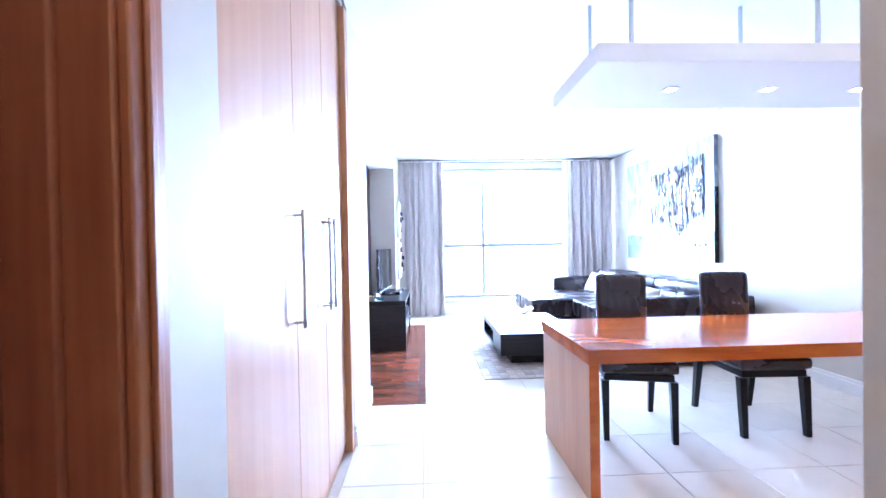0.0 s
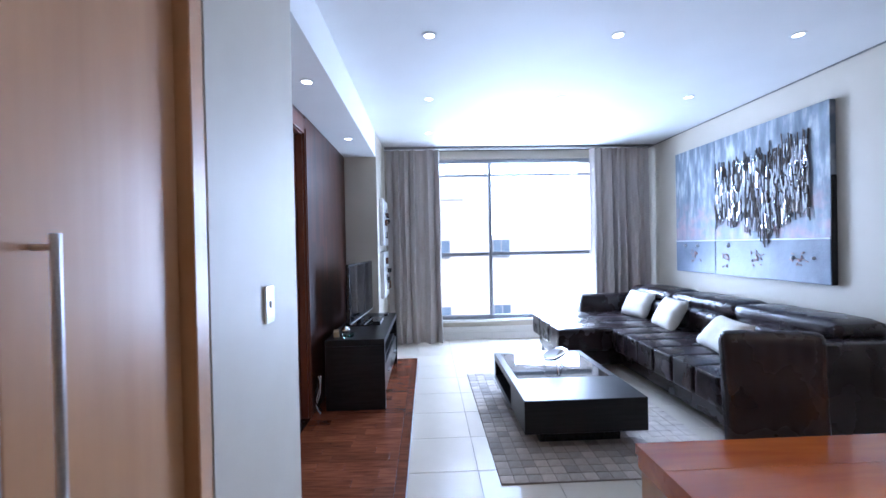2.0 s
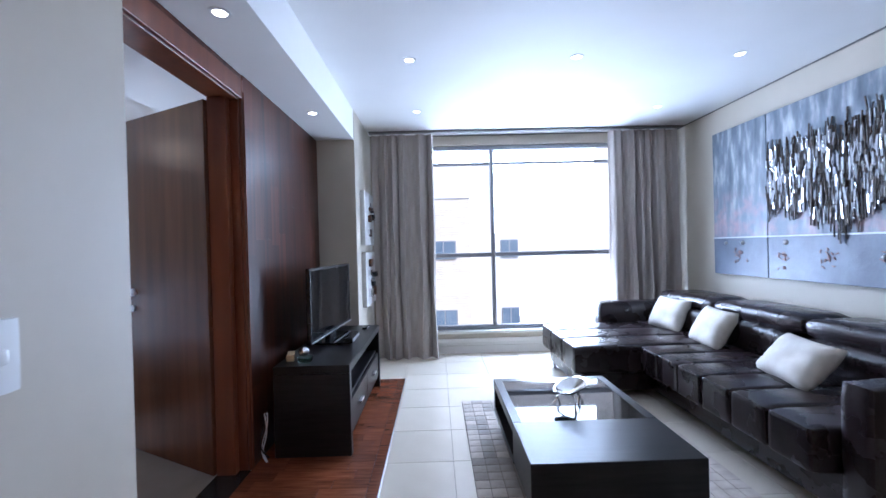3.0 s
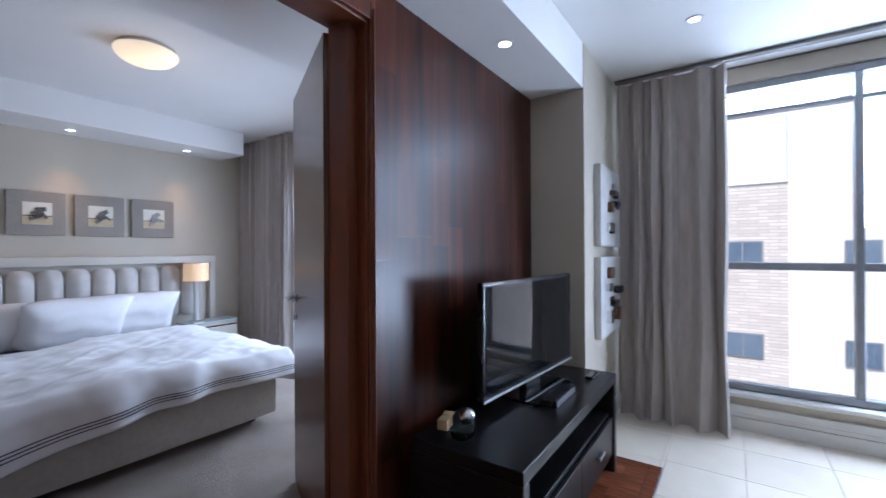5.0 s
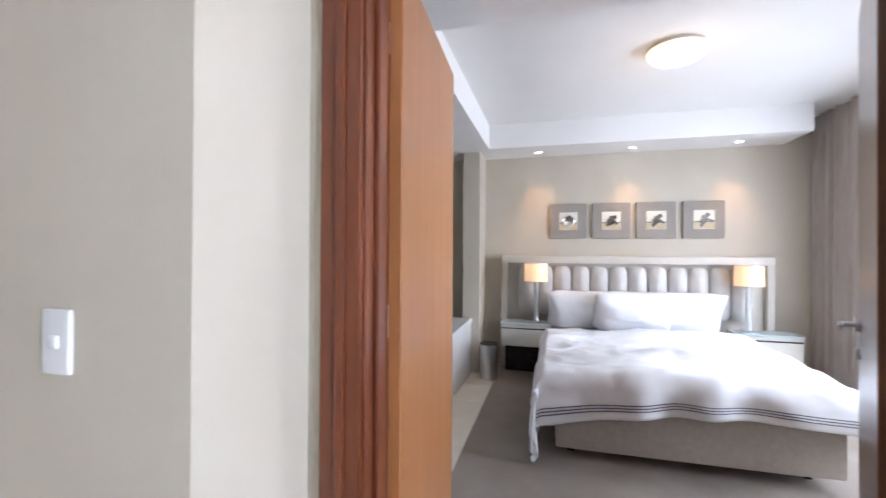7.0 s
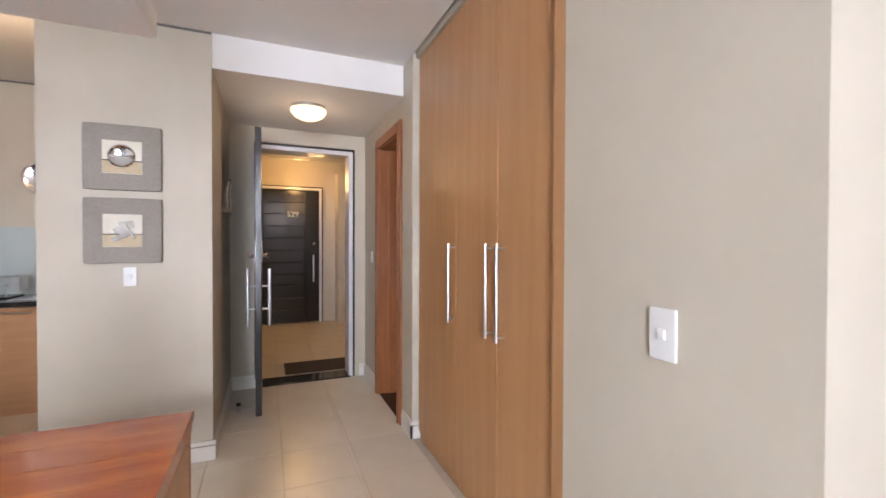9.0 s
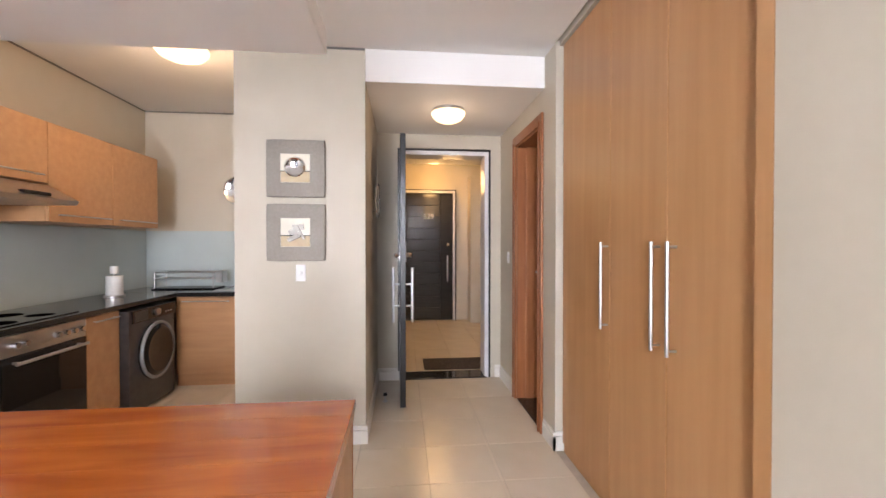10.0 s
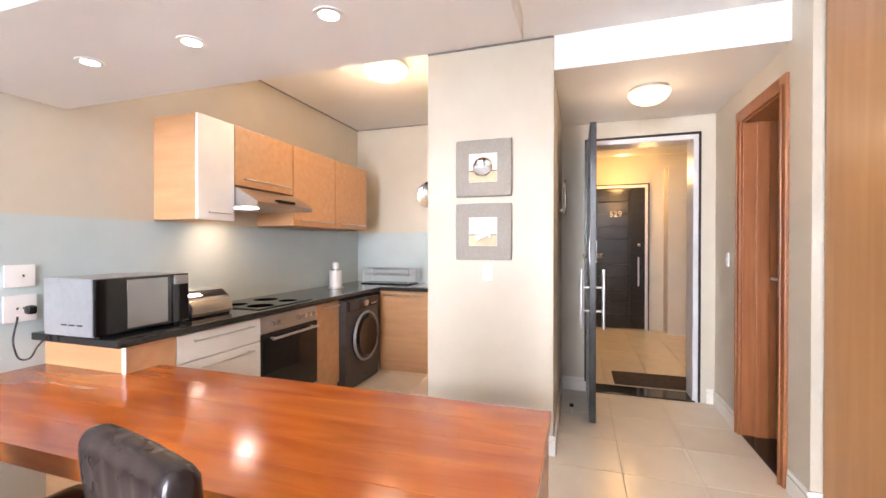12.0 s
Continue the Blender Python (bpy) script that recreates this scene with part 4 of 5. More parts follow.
part("body", soft_box((FX - 0.06, -1.11, 0.015), (XE - 0.03, -0.506, 0.79), 0.015, 6), M_GRAPHITE, wm, "", True)
part("control_panel", box((FX - 0.066, -1.12, 0.69), (FX - 0.058, -0.54, 0.785), 0.003), M_GLOSSBLACK, wm, "black control panel")
o = part("drum_door", lathe(((0.0, 0.03), (0.13, 0.035), (0.17, 0.045), (0.20, 0.03), (0.225, 0.0)), 40), M_GLOSSBLACK, wm, "round black glass door", True)
o.matrix_local = Matrix.Translation((FX - 0.06, -0.83, 0.44)) @ Euler((0, radians(-90), 0)).to_matrix().to_4x4()
o2 = part("door_ring", lathe(((0.214, 0.0), (0.226, 0.02), (0.222, 0.032), (0.212, 0.034), (0.206, 0.026)), 40), M_ALU, wm, "thin grey metal door ring", True)
o2.matrix_local = Matrix.Translation((FX - 0.06, -0.83, 0.44)) @ Euler((0, radians(-90), 0)).to_matrix().to_4x4()
part("dial", rod((FX - 0.066, -0.83, 0.74), (FX - 0.088, -0.83, 0.74), 0.028, 24), M_STEEL, wm, "", True)
part("drawer", box((FX - 0.068, -0.72, 0.70), (FX - 0.0665, -0.56, 0.775), 0.001), M_GRAPHITE, wm)
for y in (-1.0, -0.96, -1.04):
    part("button", rod((FX - 0.066, y, 0.72), (FX - 0.07, y, 0.72), 0.007, 10), M_STEEL, wm)

YC = -1.24
for i, (x0, x1) in enumerate(((1.98, 2.43), (2.43, 2.955))):
    c = thing("base_cabinet", "maple base cabinet under the sink", "cabinet", pose(0, 0, 0), cabinets)
    part("body", box((x0 + 0.001, YB + 0.001, 0.0), (x1 - 0.001, YC - 0.021, CT - 0.037)), M_KITCHEN, c)
    d = part("door", box((x0 + 0.002, YC - 0.02, 0.11), (x1 - 0.002, YC, 0.80), 0.002), M_KITCHEN, c)
    h = part("handle", rod((x0 + 0.06, YC + 0.028, 0.765), (x1 - 0.06, YC + 0.028, 0.765), 0.005, 10), M_STEEL, d, "", True)
    for x in (x0 + 0.08, x1 - 0.08):
        part("post", rod((x, YC, 0.765), (x, YC + 0.024, 0.765), 0.004, 8), M_STEEL, h)
    part("plinth", boxes(((x0 + 0.002, YC - 0.06, 0.0), (x1 - 0.002, YC - 0.05, 0.105))), M_STEEL, c, "grey steel plinth")

wt = tagged(part("kitchen_worktop", box((FX - 0.03, -1.235, CT - 0.036), (XE - 0.001, 1.30, CT), 0.006, 2), M_GRANITE), "polished black granite worktop", "worktop")
part("return_worktop", box((1.98, YB + 0.001, CT - 0.036), (XE - 0.001, -1.2352, CT), 0.006, 2), M_GRANITE, wt)
part("front_strip", boxes(((1.98, -1.2352, CT - 0.036), (FX - 0.0305, -1.21, CT))), M_GRANITE, wt)
hb = thing("hob", "black glass ceramic hob set in the worktop", "hob", pose(0, 0, 0))
part("glass_plate", box((FX + 0.03, -0.17, CT + 0.0005), (XE - 0.06, 0.40, CT + 0.006), 0.002), M_GLOSSBLACK, hb)
for x, y, r in ((3.10, -0.02, 0.07), (3.30, -0.02, 0.09), (3.10, 0.26, 0.09), (3.30, 0.26, 0.07)):
    part("cooking_zone", lathe(((r - 0.003, 0.0062), (r, 0.0066), (r, 0.0062)), 32, (x, y, CT)), mat("zone_print", (0.02, 0.02, 0.02), 0.2), hb)
sp_ = structure("splashback", boxes(((XE - 0.006, YB + 0.007, CT), (XE - 0.0005, 1.24, 1.41)), ((XE - 0.006, 1.24, TZ), (XE - 0.0005, 1.84, 1.41)), ((1.98, YB + 0.0005, CT), (XE - 0.006, YB + 0.006, 1.41))), M_SPLASH, "pale blue-grey glass splashback", "splashback")

ups = "kitchen wall cabinets"
UF = 3.17
for y0, y1, z0, m, lab in ((0.41, 0.69, 1.42, M_KWHITE, "white fronted kitchen wall cabinet"), (-0.175, 0.408, 1.66, M_KITCHEN, "short maple wall cabinet above the hood"), (-0.77, -0.177, 1.42, M_KITCHEN, "maple kitchen wall cabinet"), (-1.365, -0.772, 1.42, M_KITCHEN, "maple kitchen wall cabinet")):
    c = thing("wall_cabinet", lab, "cabinet", pose(0, 0, 0), ups)
    part("body", box((UF + 0.021, y0 + 0.001, z0), (XE - 0.001, y1 - 0.001, 2.05), 0.002), M_KITCHEN, c)
    d = part("door", box((UF, y0 + 0.002, z0), (UF + 0.02, y1 - 0.002, 2.05), 0.002), m, c)
    v_handle(d, UF, y0 + 0.06, y1 - 0.06, z0 + 0.045)
hd = thing("cooker_hood", "slanted stainless steel cooker hood with lamp lit", "cooker hood", pose(0, 0, 0))
bm = bmesh.new()
prof = ((XE - 0.008, 1.52), (3.0, 1.52), (2.985, 1.545), (3.16, 1.645), (XE - 0.008, 1.645))
rings = [[bm.verts.new((x, y, z)) for x, z in prof] for y in (-0.172, 0.405)]
for i in range(5):
    bm.faces.new((rings[0][i], rings[0][(i + 1) % 5], rings[1][(i + 1) % 5], rings[1][i]))
bm.faces.new(rings[0][::-1])
bm.faces.new(rings[1])
part("canopy", bm, M_STEEL, hd)
part("switch_strip", box((3.0, 0.02, 1.556), (3.03, 0.2, 1.577), 0.001), M_BLACK, hd)
part("hood_bulb", boxes(((3.15, 0.22, 1.514), (3.27, 0.34, 1.519))), M_DOWNLIGHT, hd, "lit hood lamp")
lamp("hood_light", "SPOT", look((3.30, 0.28, 1.50), (3.44, 0.28, 0.9)), 4, (1.0, 0.6, 0.28), cone=140)

mw = thing("microwave", "silver microwave with mirrored door on the worktop", "microwave", pose(3.20, 1.105, CT, 0, 0, 1) @ pose(-3.19, -1.06, 0))
M_MWSILVER = mat("silver_paint", (0.36, 0.37, 0.39), 0.35, 0.5, color2=(0.40, 0.41, 0.43), scale=30)
part("body", soft_box((3.03, 0.83, 0.012), (3.345, 1.295, 0.272), 0.008, 6), M_MWSILVER, mw, "", True)
part("door", box((3.012, 0.93, 0.018), (3.029, 1.293, 0.268), 0.003), M_GLOSSBLACK, mw, "dark mirrored door")
part("door_mirror", box((3.0095, 0.955, 0.03), (3.0118, 1.16, 0.256), 0.001), mat("mirror_glass", (0.33, 0.34, 0.36), 0.08, 1.0), mw, "silvery mirror panel")
part("control_panel", box((3.012, 0.832, 0.018), (3.029, 0.927, 0.268), 0.003), M_GLOSSBLACK, mw)
part("control_face", box((3.0095, 0.838, 0.215), (3.0115, 0.921, 0.262), 0.001), M_MWSILVER, mw)
for x in (3.06, 3.31):
    for y in (0.87, 1.25):
        part("foot", rod((x, y, 0.0), (x, y, 0.016), 0.014), M_BLACK, mw)
for i in range(3):
    part("vent_slot", boxes(((3.09 + i * 0.05, 1.2945, 0.06), (3.125 + i * 0.05, 1.296, 0.066))), M_BLACK, mw)

to = thing("toaster", "polished steel bread bin toaster beside the microwave", "toaster", pose(0, 0, CT))
bm = bmesh.new()
prof = [(0.36, 0.01)] + [(0.19 + 0.17 * math.cos(a), 0.03 + 0.135 * math.sin(a)) for a in (0.1, 0.5, 0.9, 1.3, 1.7, 2.1, 2.5, 2.9)] + [(0.03, 0.01)]
rings = [[bm.verts.new((3.06 + x, y, z)) for x, z in prof] for y in (0.52, 0.80)]
nn = len(prof)
for i in range(nn):
    bm.faces.new((rings[0][i], rings[0][(i + 1) % nn], rings[1][(i + 1) % nn], rings[1][i]))
bm.faces.new(rings[0][::-1])
bm.faces.new(rings[1])
part("shell", bm, M_CHROME, to, "", True)
part("base", boxes(((3.10, 0.525, 0.0), (3.40, 0.795, 0.0095))), M_BLACK, to)

fl = thing("paper_towel_holder", "white kitchen paper roll on steel stand", "paper towel", pose(3.30, -0.98, CT))
part("base", rod((0, 0, 0), (0, 0, 0.012), 0.075, 28), M_STEEL, fl, "", True)
part("roll", lathe(((0.06, 0.013), (0.06, 0.17), (0.02, 0.172), (0.02, 0.17)), 28), M_WHITE, fl, "white paper roll", True)
part("spindle", rod((0, 0, 0.012), (0, 0, 0.25), 0.010), M_STEEL, fl, "", True)
part("cap", rod((0, 0, 0.19), (0, 0, 0.25), 0.03, 18), M_WHITE, fl, "", True)

dk = thing("dish_rack", "slim steel dish rack beside the sink", "dish rack", pose(0, 0, CT))
for z in (0.10, 0.16):
    bm = bmesh.new()
    for p, q in (((2.75, -1.70), (3.28, -1.70)), ((2.75, -1.50), (3.28, -1.50)), ((2.75, -1.70), (2.75, -1.50)), ((3.28, -1.70), (3.28, -1.50))):
        add_rod(bm, (*p, z), (*q, z), 0.004, 8)
    part("rail", bm, M_STEEL, dk, "", True)
for p in ((2.75, -1.70), (3.28, -1.70), (2.75, -1.50), (3.28, -1.50)):
    part("leg", rod((*p, 0.0), (*p, 0.16), 0.004, 8), M_STEEL, dk)
part("cutlery_cup", box((2.68, -1.66, 0.06), (2.745, -1.54, 0.17), 0.003), M_STEEL, dk)
part("drip_tray", box((2.73, -1.72, 0.0), (3.30, -1.48, 0.012), 0.003), M_BLACK, dk)
snk = thing("sink", "stainless steel sink set in the worktop", "sink", pose(2.35, -1.53, CT))
bm = bmesh.new()
for lo, hi in (((-0.32, -0.2, 0.0005), (0.32, -0.17, 0.006)), ((-0.32, 0.17, 0.0005), (0.32, 0.2, 0.006)), ((-0.32, -0.17, 0.0005), (-0.28, 0.17, 0.006)), ((0.28, -0.17, 0.0005), (0.32, 0.17, 0.006))):
    add_box(bm, lo, hi)
part("rim", bm, M_STEEL, snk)
part("bowl", boxes(((-0.279, -0.169, 0.0004), (0.279, 0.169, 0.0012))), M_CHROME, snk)
tp = thing("tap", "chrome kitchen mixer tap behind the sink", "tap", pose(2.30, -1.73, CT))
part("body", rod((0, 0, 0), (0, 0, 0.11), 0.022, 18), M_CHROME, tp, "", True)
part("spout", rod((0, 0, 0.09), (0.12, 0.16, 0.14), 0.011, 12), M_CHROME, tp, "", True)
part("lever", rod((0, 0, 0.11), (0.03, 0.05, 0.16), 0.007, 10), M_CHROME, tp, "", True)
pl = thing("wall_clock", "round silver wall clock on kitchen wall", "clock", pose(2.625, YB, 1.83))
o = part("rim", lathe(((0.13, 0), (0.15, 0.01), (0.14, 0.03), (0.125, 0.02)), 36), M_CHROME, pl, "", True)
o.matrix_local = Euler((radians(-90), 0, 0)).to_matrix().to_4x4()
o = part("face", rod((0, 0.001, 0), (0, 0.012, 0), 0.128, 36), M_STEEL, pl)
for a in (40, 160):
    part("clock_pointer", boxes(((-0.004, 0.0125, 0), (0.004, 0.015, 0.09))), M_BLACK, pl).matrix_local = Euler((0, radians(a), 0)).to_matrix().to_4x4()
hk = thing("coat_hook", "curved chrome wall hook on pillar side", "hook", pose(1.175, -0.62, 1.62))
cu = bpy.data.curves.new("ring", "CURVE")
cu.dimensions, cu.bevel_depth = "3D", 0.007
s_ = cu.splines.new("POLY")
s_.points.add(24)
for i, p_ in enumerate(s_.points):
    a = math.pi * 2 * i / 24
    p_.co = (-0.03 - 0.02 * math.sin(a / 2), 0.055 * math.cos(a), 0.13 * math.sin(a), 1)
cu.materials.append(M_CHROME)
o = new("ring", cu)
o.parent = hk
part("rose", rod((0, 0, -0.10), (-0.03, 0, -0.10), 0.02, 16), M_CHROME, hk, "", True)


# ---------- living room ----------
def curtain(name, x0, x1, y, z0, z1, folds, depth, label, seed):
    random.seed(seed)
    n, m = folds * 10, 14
    warp = 0.35
    ph = [random.uniform(-0.6, 0.6) for _ in range(folds + 2)]
    am = [random.uniform(0.7, 1.15) for _ in range(folds + 2)]
    bm = bmesh.new()
    rows = []
    for s in (0.0, 0.006):
        grid = []
        for j in range(m + 1):
            t = j / m
            row = []
            for i in range(n + 1):
                u = i / n
                k = (u + warp * math.sin(2 * math.pi * u * 1.5 + seed) / 6.3) * folds
                f = max(0, min(folds, int(k)))
                w = math.sin(2 * math.pi * k + ph[f] * 0.5 * t) * am[f] * depth * (0.55 + 0.45 * (1 - t) ** 0.5)
                w += 0.25 * depth * math.sin(5.1 * math.pi * k + seed)
                row.append(bm.verts.new((x0 + (x1 - x0) * u + 0.012 * math.sin(9 * t + k * 3) * (1 - t), y + w + s, z0 + (z1 - z0) * t)))
            grid.append(row)
        rows.append(grid)
    for g in rows:
        for j in range(m):
            for i in range(n):
                bm.faces.new((g[j][i], g[j][i + 1], g[j + 1][i + 1], g[j + 1][i]))
    a, b_ = rows
    for j in range(m):
        for i in (0, n):
            bm.faces.new((a[j][i], a[j + 1][i], b_[j + 1][i], b_[j][i]))
    for i in range(n):
        for j in (0, m):
            bm.faces.new((a[j][i], a[j][i + 1], b_[j][i + 1], b_[j][i]))
    return tagged(part(name, bm, M_CURTAIN, None, "", True), label, "curtain")


curtain("curtain", 0.04, 0.72, 6.0, 0.01, H - 0.036, 5, 0.05, "floor-length taupe curtain drawn aside from window", 3)
curtain("curtain", 2.68, 3.42, 6.0, 0.01, H - 0.036, 6, 0.05, "floor-length taupe curtain drawn aside from window", 8)
curtain("curtain", -4.02, -3.08, 5.37, 0.01, H - 0.003, 7, 0.05, "floor-length taupe bedroom curtain drawn aside", 5)


def cushion(name, w, h, t, m, material, label, seed, group=""):
    """A stuffed square cushion lying in its local xy plane."""
    bm = bmesh.new()
    n = 14
    grids = []
    for s in (1, -1):
        g = []
        for j in range(n + 1):
            r = []
            for i in range(n + 1):
                u, v = i / n * 2 - 1, j / n * 2 - 1
                k = (max(0, 1 - u ** 4) * max(0, 1 - v ** 4)) ** 0.5
                pin = 1 - 0.06 * (1 - abs(u)) * abs(v) ** 3
                pin2 = 1 - 0.06 * (1 - abs(v)) * abs(u) ** 3
                p = Vector((u * w / 2 * pin2, v * h / 2 * pin, s * t / 2 * k))
                p.z += 0.10 * t * noise.noise(Vector((u * 2.2 + seed, v * 2.2, s))) * k
                r.append(bm.verts.new(p))
            g.append(r)
        grids.append(g)
    for s, g in zip((1, -1), grids):
        for j in range(n):
            for i in range(n):
                q = (g[j][i], g[j][i + 1], g[j + 1][i + 1], g[j + 1][i])
                bm.faces.new(q if s > 0 else q[::-1])
    bmesh.ops.remove_doubles(bm, verts=bm.verts[:], dist=0.0005)
    ob = part(name, bm, material, None, "", True)
    smooth(ob, 180)
    ob.matrix_world = m
    return tagged(ob, label, name.split("_")[-1], group)


so = thing("corner_sofa", "dark brown leather corner sofa with chaise and headrests", "sofa", pose(0, 0, 0))
part("base", soft_box((2.42, 3.12, 0.05), (3.40, 5.72, 0.26), 0.02, 6), M_LEATHER, so, "", True)
part("chaise_base", soft_box((1.86, 4.68, 0.05), (2.55, 5.62, 0.24), 0.02, 6), M_LEATHER, so, "", True)
ys = [3.13 + i * 0.25 for i in range(7)]
for a, b_ in zip(ys, ys[1:]):
    part("seat_cushion", soft_box((2.30, a, 0.22), (3.06, b_, 0.42), 0.022, 14, 0.010, a, 0.0015), M_LEATHER, so, "", True)
for i in range(3):
    a = 4.64 + i * 0.335
    part("chaise_cushion", soft_box((1.79, a, 0.20), (3.05, a + 0.335, 0.42), 0.024, 14, 0.014, i, 0.002), M_LEATHER, so, "", True)
part("backrest", soft_box((3.12, 3.10, 0.22), (3.44, 5.70, 0.62), 0.05, 8), M_LEATHER, so, "", True)
for a, b_ in ((3.12, 3.98), (3.99, 4.85), (4.86, 5.68)):
    part("headrest", soft_box((3.02, a, 0.60), (3.40, b_, 0.735), 0.055, 8, 0.006, a, 0.004), M_LEATHER, so, "adjustable leather headrest", True)
    bc = part("back_cushion", soft_box((2.96, a + 0.02, 0.38), (3.14, b_ - 0.02, 0.62), 0.06, 8, 0.0, a, 0.008), M_LEATHER, so, "", True)
part("armrest", soft_box((2.40, 2.97, 0.04), (3.42, 3.12, 0.64), 0.03, 6), M_LEATHER, so, "", True)
part("armrest", soft_box((2.38, 5.60, 0.24), (3.42, 5.80, 0.63), 0.05, 6), M_LEATHER, so, "", True)
for x, y in ((1.88, 4.76), (1.88, 5.54), (2.5, 3.05), (3.3, 3.05), (2.6, 5.6), (3.3, 5.6)):
    part("foot", rod((x, y, 0.0), (x, y, 0.055), 0.02), M_STEEL, so)
g = "sofa cushions"
for (x, y, z, rz, ry), mm, lab, w, h in (((2.90, 5.28, 0.55, 8, -62), M_CUSHION, "cream fabric cushion on the sofa", 0.32, 0.42), ((2.87, 4.62, 0.55, -6, -60), M_CUSHION, "cream fabric cushion on the sofa", 0.32, 0.42), ((2.78, 3.75, 0.53, -10, -48), M_CUSHION, "cream fabric cushion on the sofa", 0.30, 0.46)):
    cushion("sofa_cushion", w, h, 0.13, pose(x, y, z, 0, ry, rz), mm, lab, x * 7, g)

# coffee table
ct = thing("coffee_table", "low black wooden coffee table with black glass inset", "coffee table", pose(0, 0, 0))
X0, X1, Y0, Y1, Z1 = 1.10, 1.852, 3.12, 4.25, 0.317
part("drawer_block", box((X0, Y0, 0.115), (X1, Y0 + 0.42, Z1), 0.003), M_BLACKWOOD, ct)
part("side_rail", box((X0, Y0 + 0.421, 0.265), (X0 + 0.05, Y1, Z1), 0.002), M_BLACKWOOD, ct)
part("side_rail", box((X1 - 0.05, Y0 + 0.421, 0.265), (X1, Y1, Z1), 0.002), M_BLACKWOOD, ct)
part("end_rail", box((X0 + 0.0505, Y1 - 0.06, 0.265), (X1 - 0.0505, Y1, Z1), 0.002), M_BLACKWOOD, ct)
part("glass_top", box((X0 + 0.0505, Y0 + 0.421, 0.305), (X1 - 0.0505, Y1 - 0.0605, Z1 - 0.002), 0.001), M_GLOSSBLACK, ct, "black glass inset")
part("shelf", box((X0, Y0 + 0.421, 0.10), (X1, Y1, 0.14), 0.002), M_BLACKWOOD, ct)
part("end_block", box((X0, Y1 - 0.06, 0.141), (X1, Y1, 0.2645), 0.002), M_BLACKWOOD, ct)
part("plinth", boxes(((X0 + 0.12, Y0 + 0.12, 0.014), (X1 - 0.12, Y0 + 0.4, 0.1145)), ((X0 + 0.12, Y0 + 0.42, 0.014), (X1 - 0.12, Y1 - 0.15, 0.099))), M_BLACK, ct)
bw = thing("decorative_bowl", "silver shell-shaped bowl on thin branching feet", "bowl", pose(1.47, 3.74, Z1 - 0.002))
bm = bmesh.new()
grid = []
for j in range(9):
    row = []
    for i in range(25):
        a = 2 * math.pi * i / 24
        t = j / 8
        r = 0.105 * t * (1 + 0.12 * math.cos(2 * a) * t)
        row.append(bm.verts.new((r * math.cos(a) * 0.8, r * math.sin(a) * 1.1, 0.075 + 0.045 * t * t + 0.03 * t * math.cos(a))))
    grid.append(row)
for j in range(8):
    for i in range(24):
        bm.faces.new((grid[j][i], grid[j][i + 1], grid[j + 1][i + 1], grid[j + 1][i]))
bmesh.ops.remove_doubles(bm, verts=bm.verts[:], dist=0.0004)
o = part("shell", bm, M_CHROME, bw, "", True)
o.modifiers.new("thickness", "SOLIDIFY").thickness = 0.004
for a in (30, 150, 270):
    ca, sa = math.cos(radians(a)), math.sin(radians(a))
    bm = bmesh.new()
    add_rod(bm, (0.02 * ca, 0.02 * sa, 0.076), (0.075 * ca, 0.085 * sa, 0.045), 0.004, 8)
    add_rod(bm, (0.075 * ca, 0.085 * sa, 0.045), (0.06 * ca, 0.07 * sa, 0.0), 0.004, 8)
    add_rod(bm, (0.072 * ca, 0.082 * sa, 0.035), (0.10 * ca, 0.10 * sa, 0.0), 0.003, 8)
    part("foot", bm, M_CHROME, bw)

# rug of woven squares
rg = thing("rug", "grey-brown patchwork rug of woven squares", "rug", pose(0, 0, 0))
M_RUG = mat("rug_square", (0.42, 0.355, 0.295), 0.8, color2=(0.56, 0.49, 0.42), scale=14, bump=0.4, bump_scale=200, vary=0.30)
part("backing", box((0.90, 2.81, -0.001), (2.25, 4.69, 0.006), 0.002), mat("rug_backing", (0.30, 0.25, 0.205), 0.95), rg)
sq = bmesh.new()
add_box(sq, (0.002, 0.002, 0.0061), (0.0735, 0.0735, 0.010), 0.0015)
sq_me = bpy.data.meshes.new("rug_square")
sq.to_mesh(sq_me)
sq.free()
sq_me.materials.append(M_RUG)
random.seed(2)
for i in range(18):
    for j in range(25):
        if i > 11 or (j > 14 and i > 3 and i < 12):
            continue
        o = new("rug_square", sq_me)
        o.parent = rg
        o.location = (0.90 + i * 0.075, 2.81 + j * 0.0752, random.uniform(-0.001, 0.001))
bm = bmesh.new()
for i in range(18):
    for j in range(25):
        if i > 11 or (j > 14 and i > 3 and i < 12):
            x, y, z = 0.90 + i * 0.075, 2.81 + j * 0.0752, random.uniform(-0.001, 0.001)
            add_box(bm, (x + 0.002, y + 0.002, 0.0061), (x + 0.0735, y + 0.0735, 0.010 + z))
part("square_field", bm, M_RUG, rg, "", False, "stuff")

# television bench
ts = thing("television_bench", "long black wooden television bench with two drawers", "television bench", pose(0, 0, 0))
SX0, SX1, SY0, SY1, SZ = -0.26, 0.195, 3.88, 5.165, 0.546
part("top", box((SX0, SY0, SZ - 0.05), (SX1, SY1, SZ), 0.003), M_BLACKWOOD, ts)
part("side_panel", box((SX0, SY0, 0.0), (SX1, SY0 + 0.05, SZ - 0.0505), 0.003), M_BLACKWOOD, ts)
part("side_panel", box((SX0, SY1 - 0.05, 0.0), (SX1, SY1, SZ - 0.0505), 0.003), M_BLACKWOOD, ts)
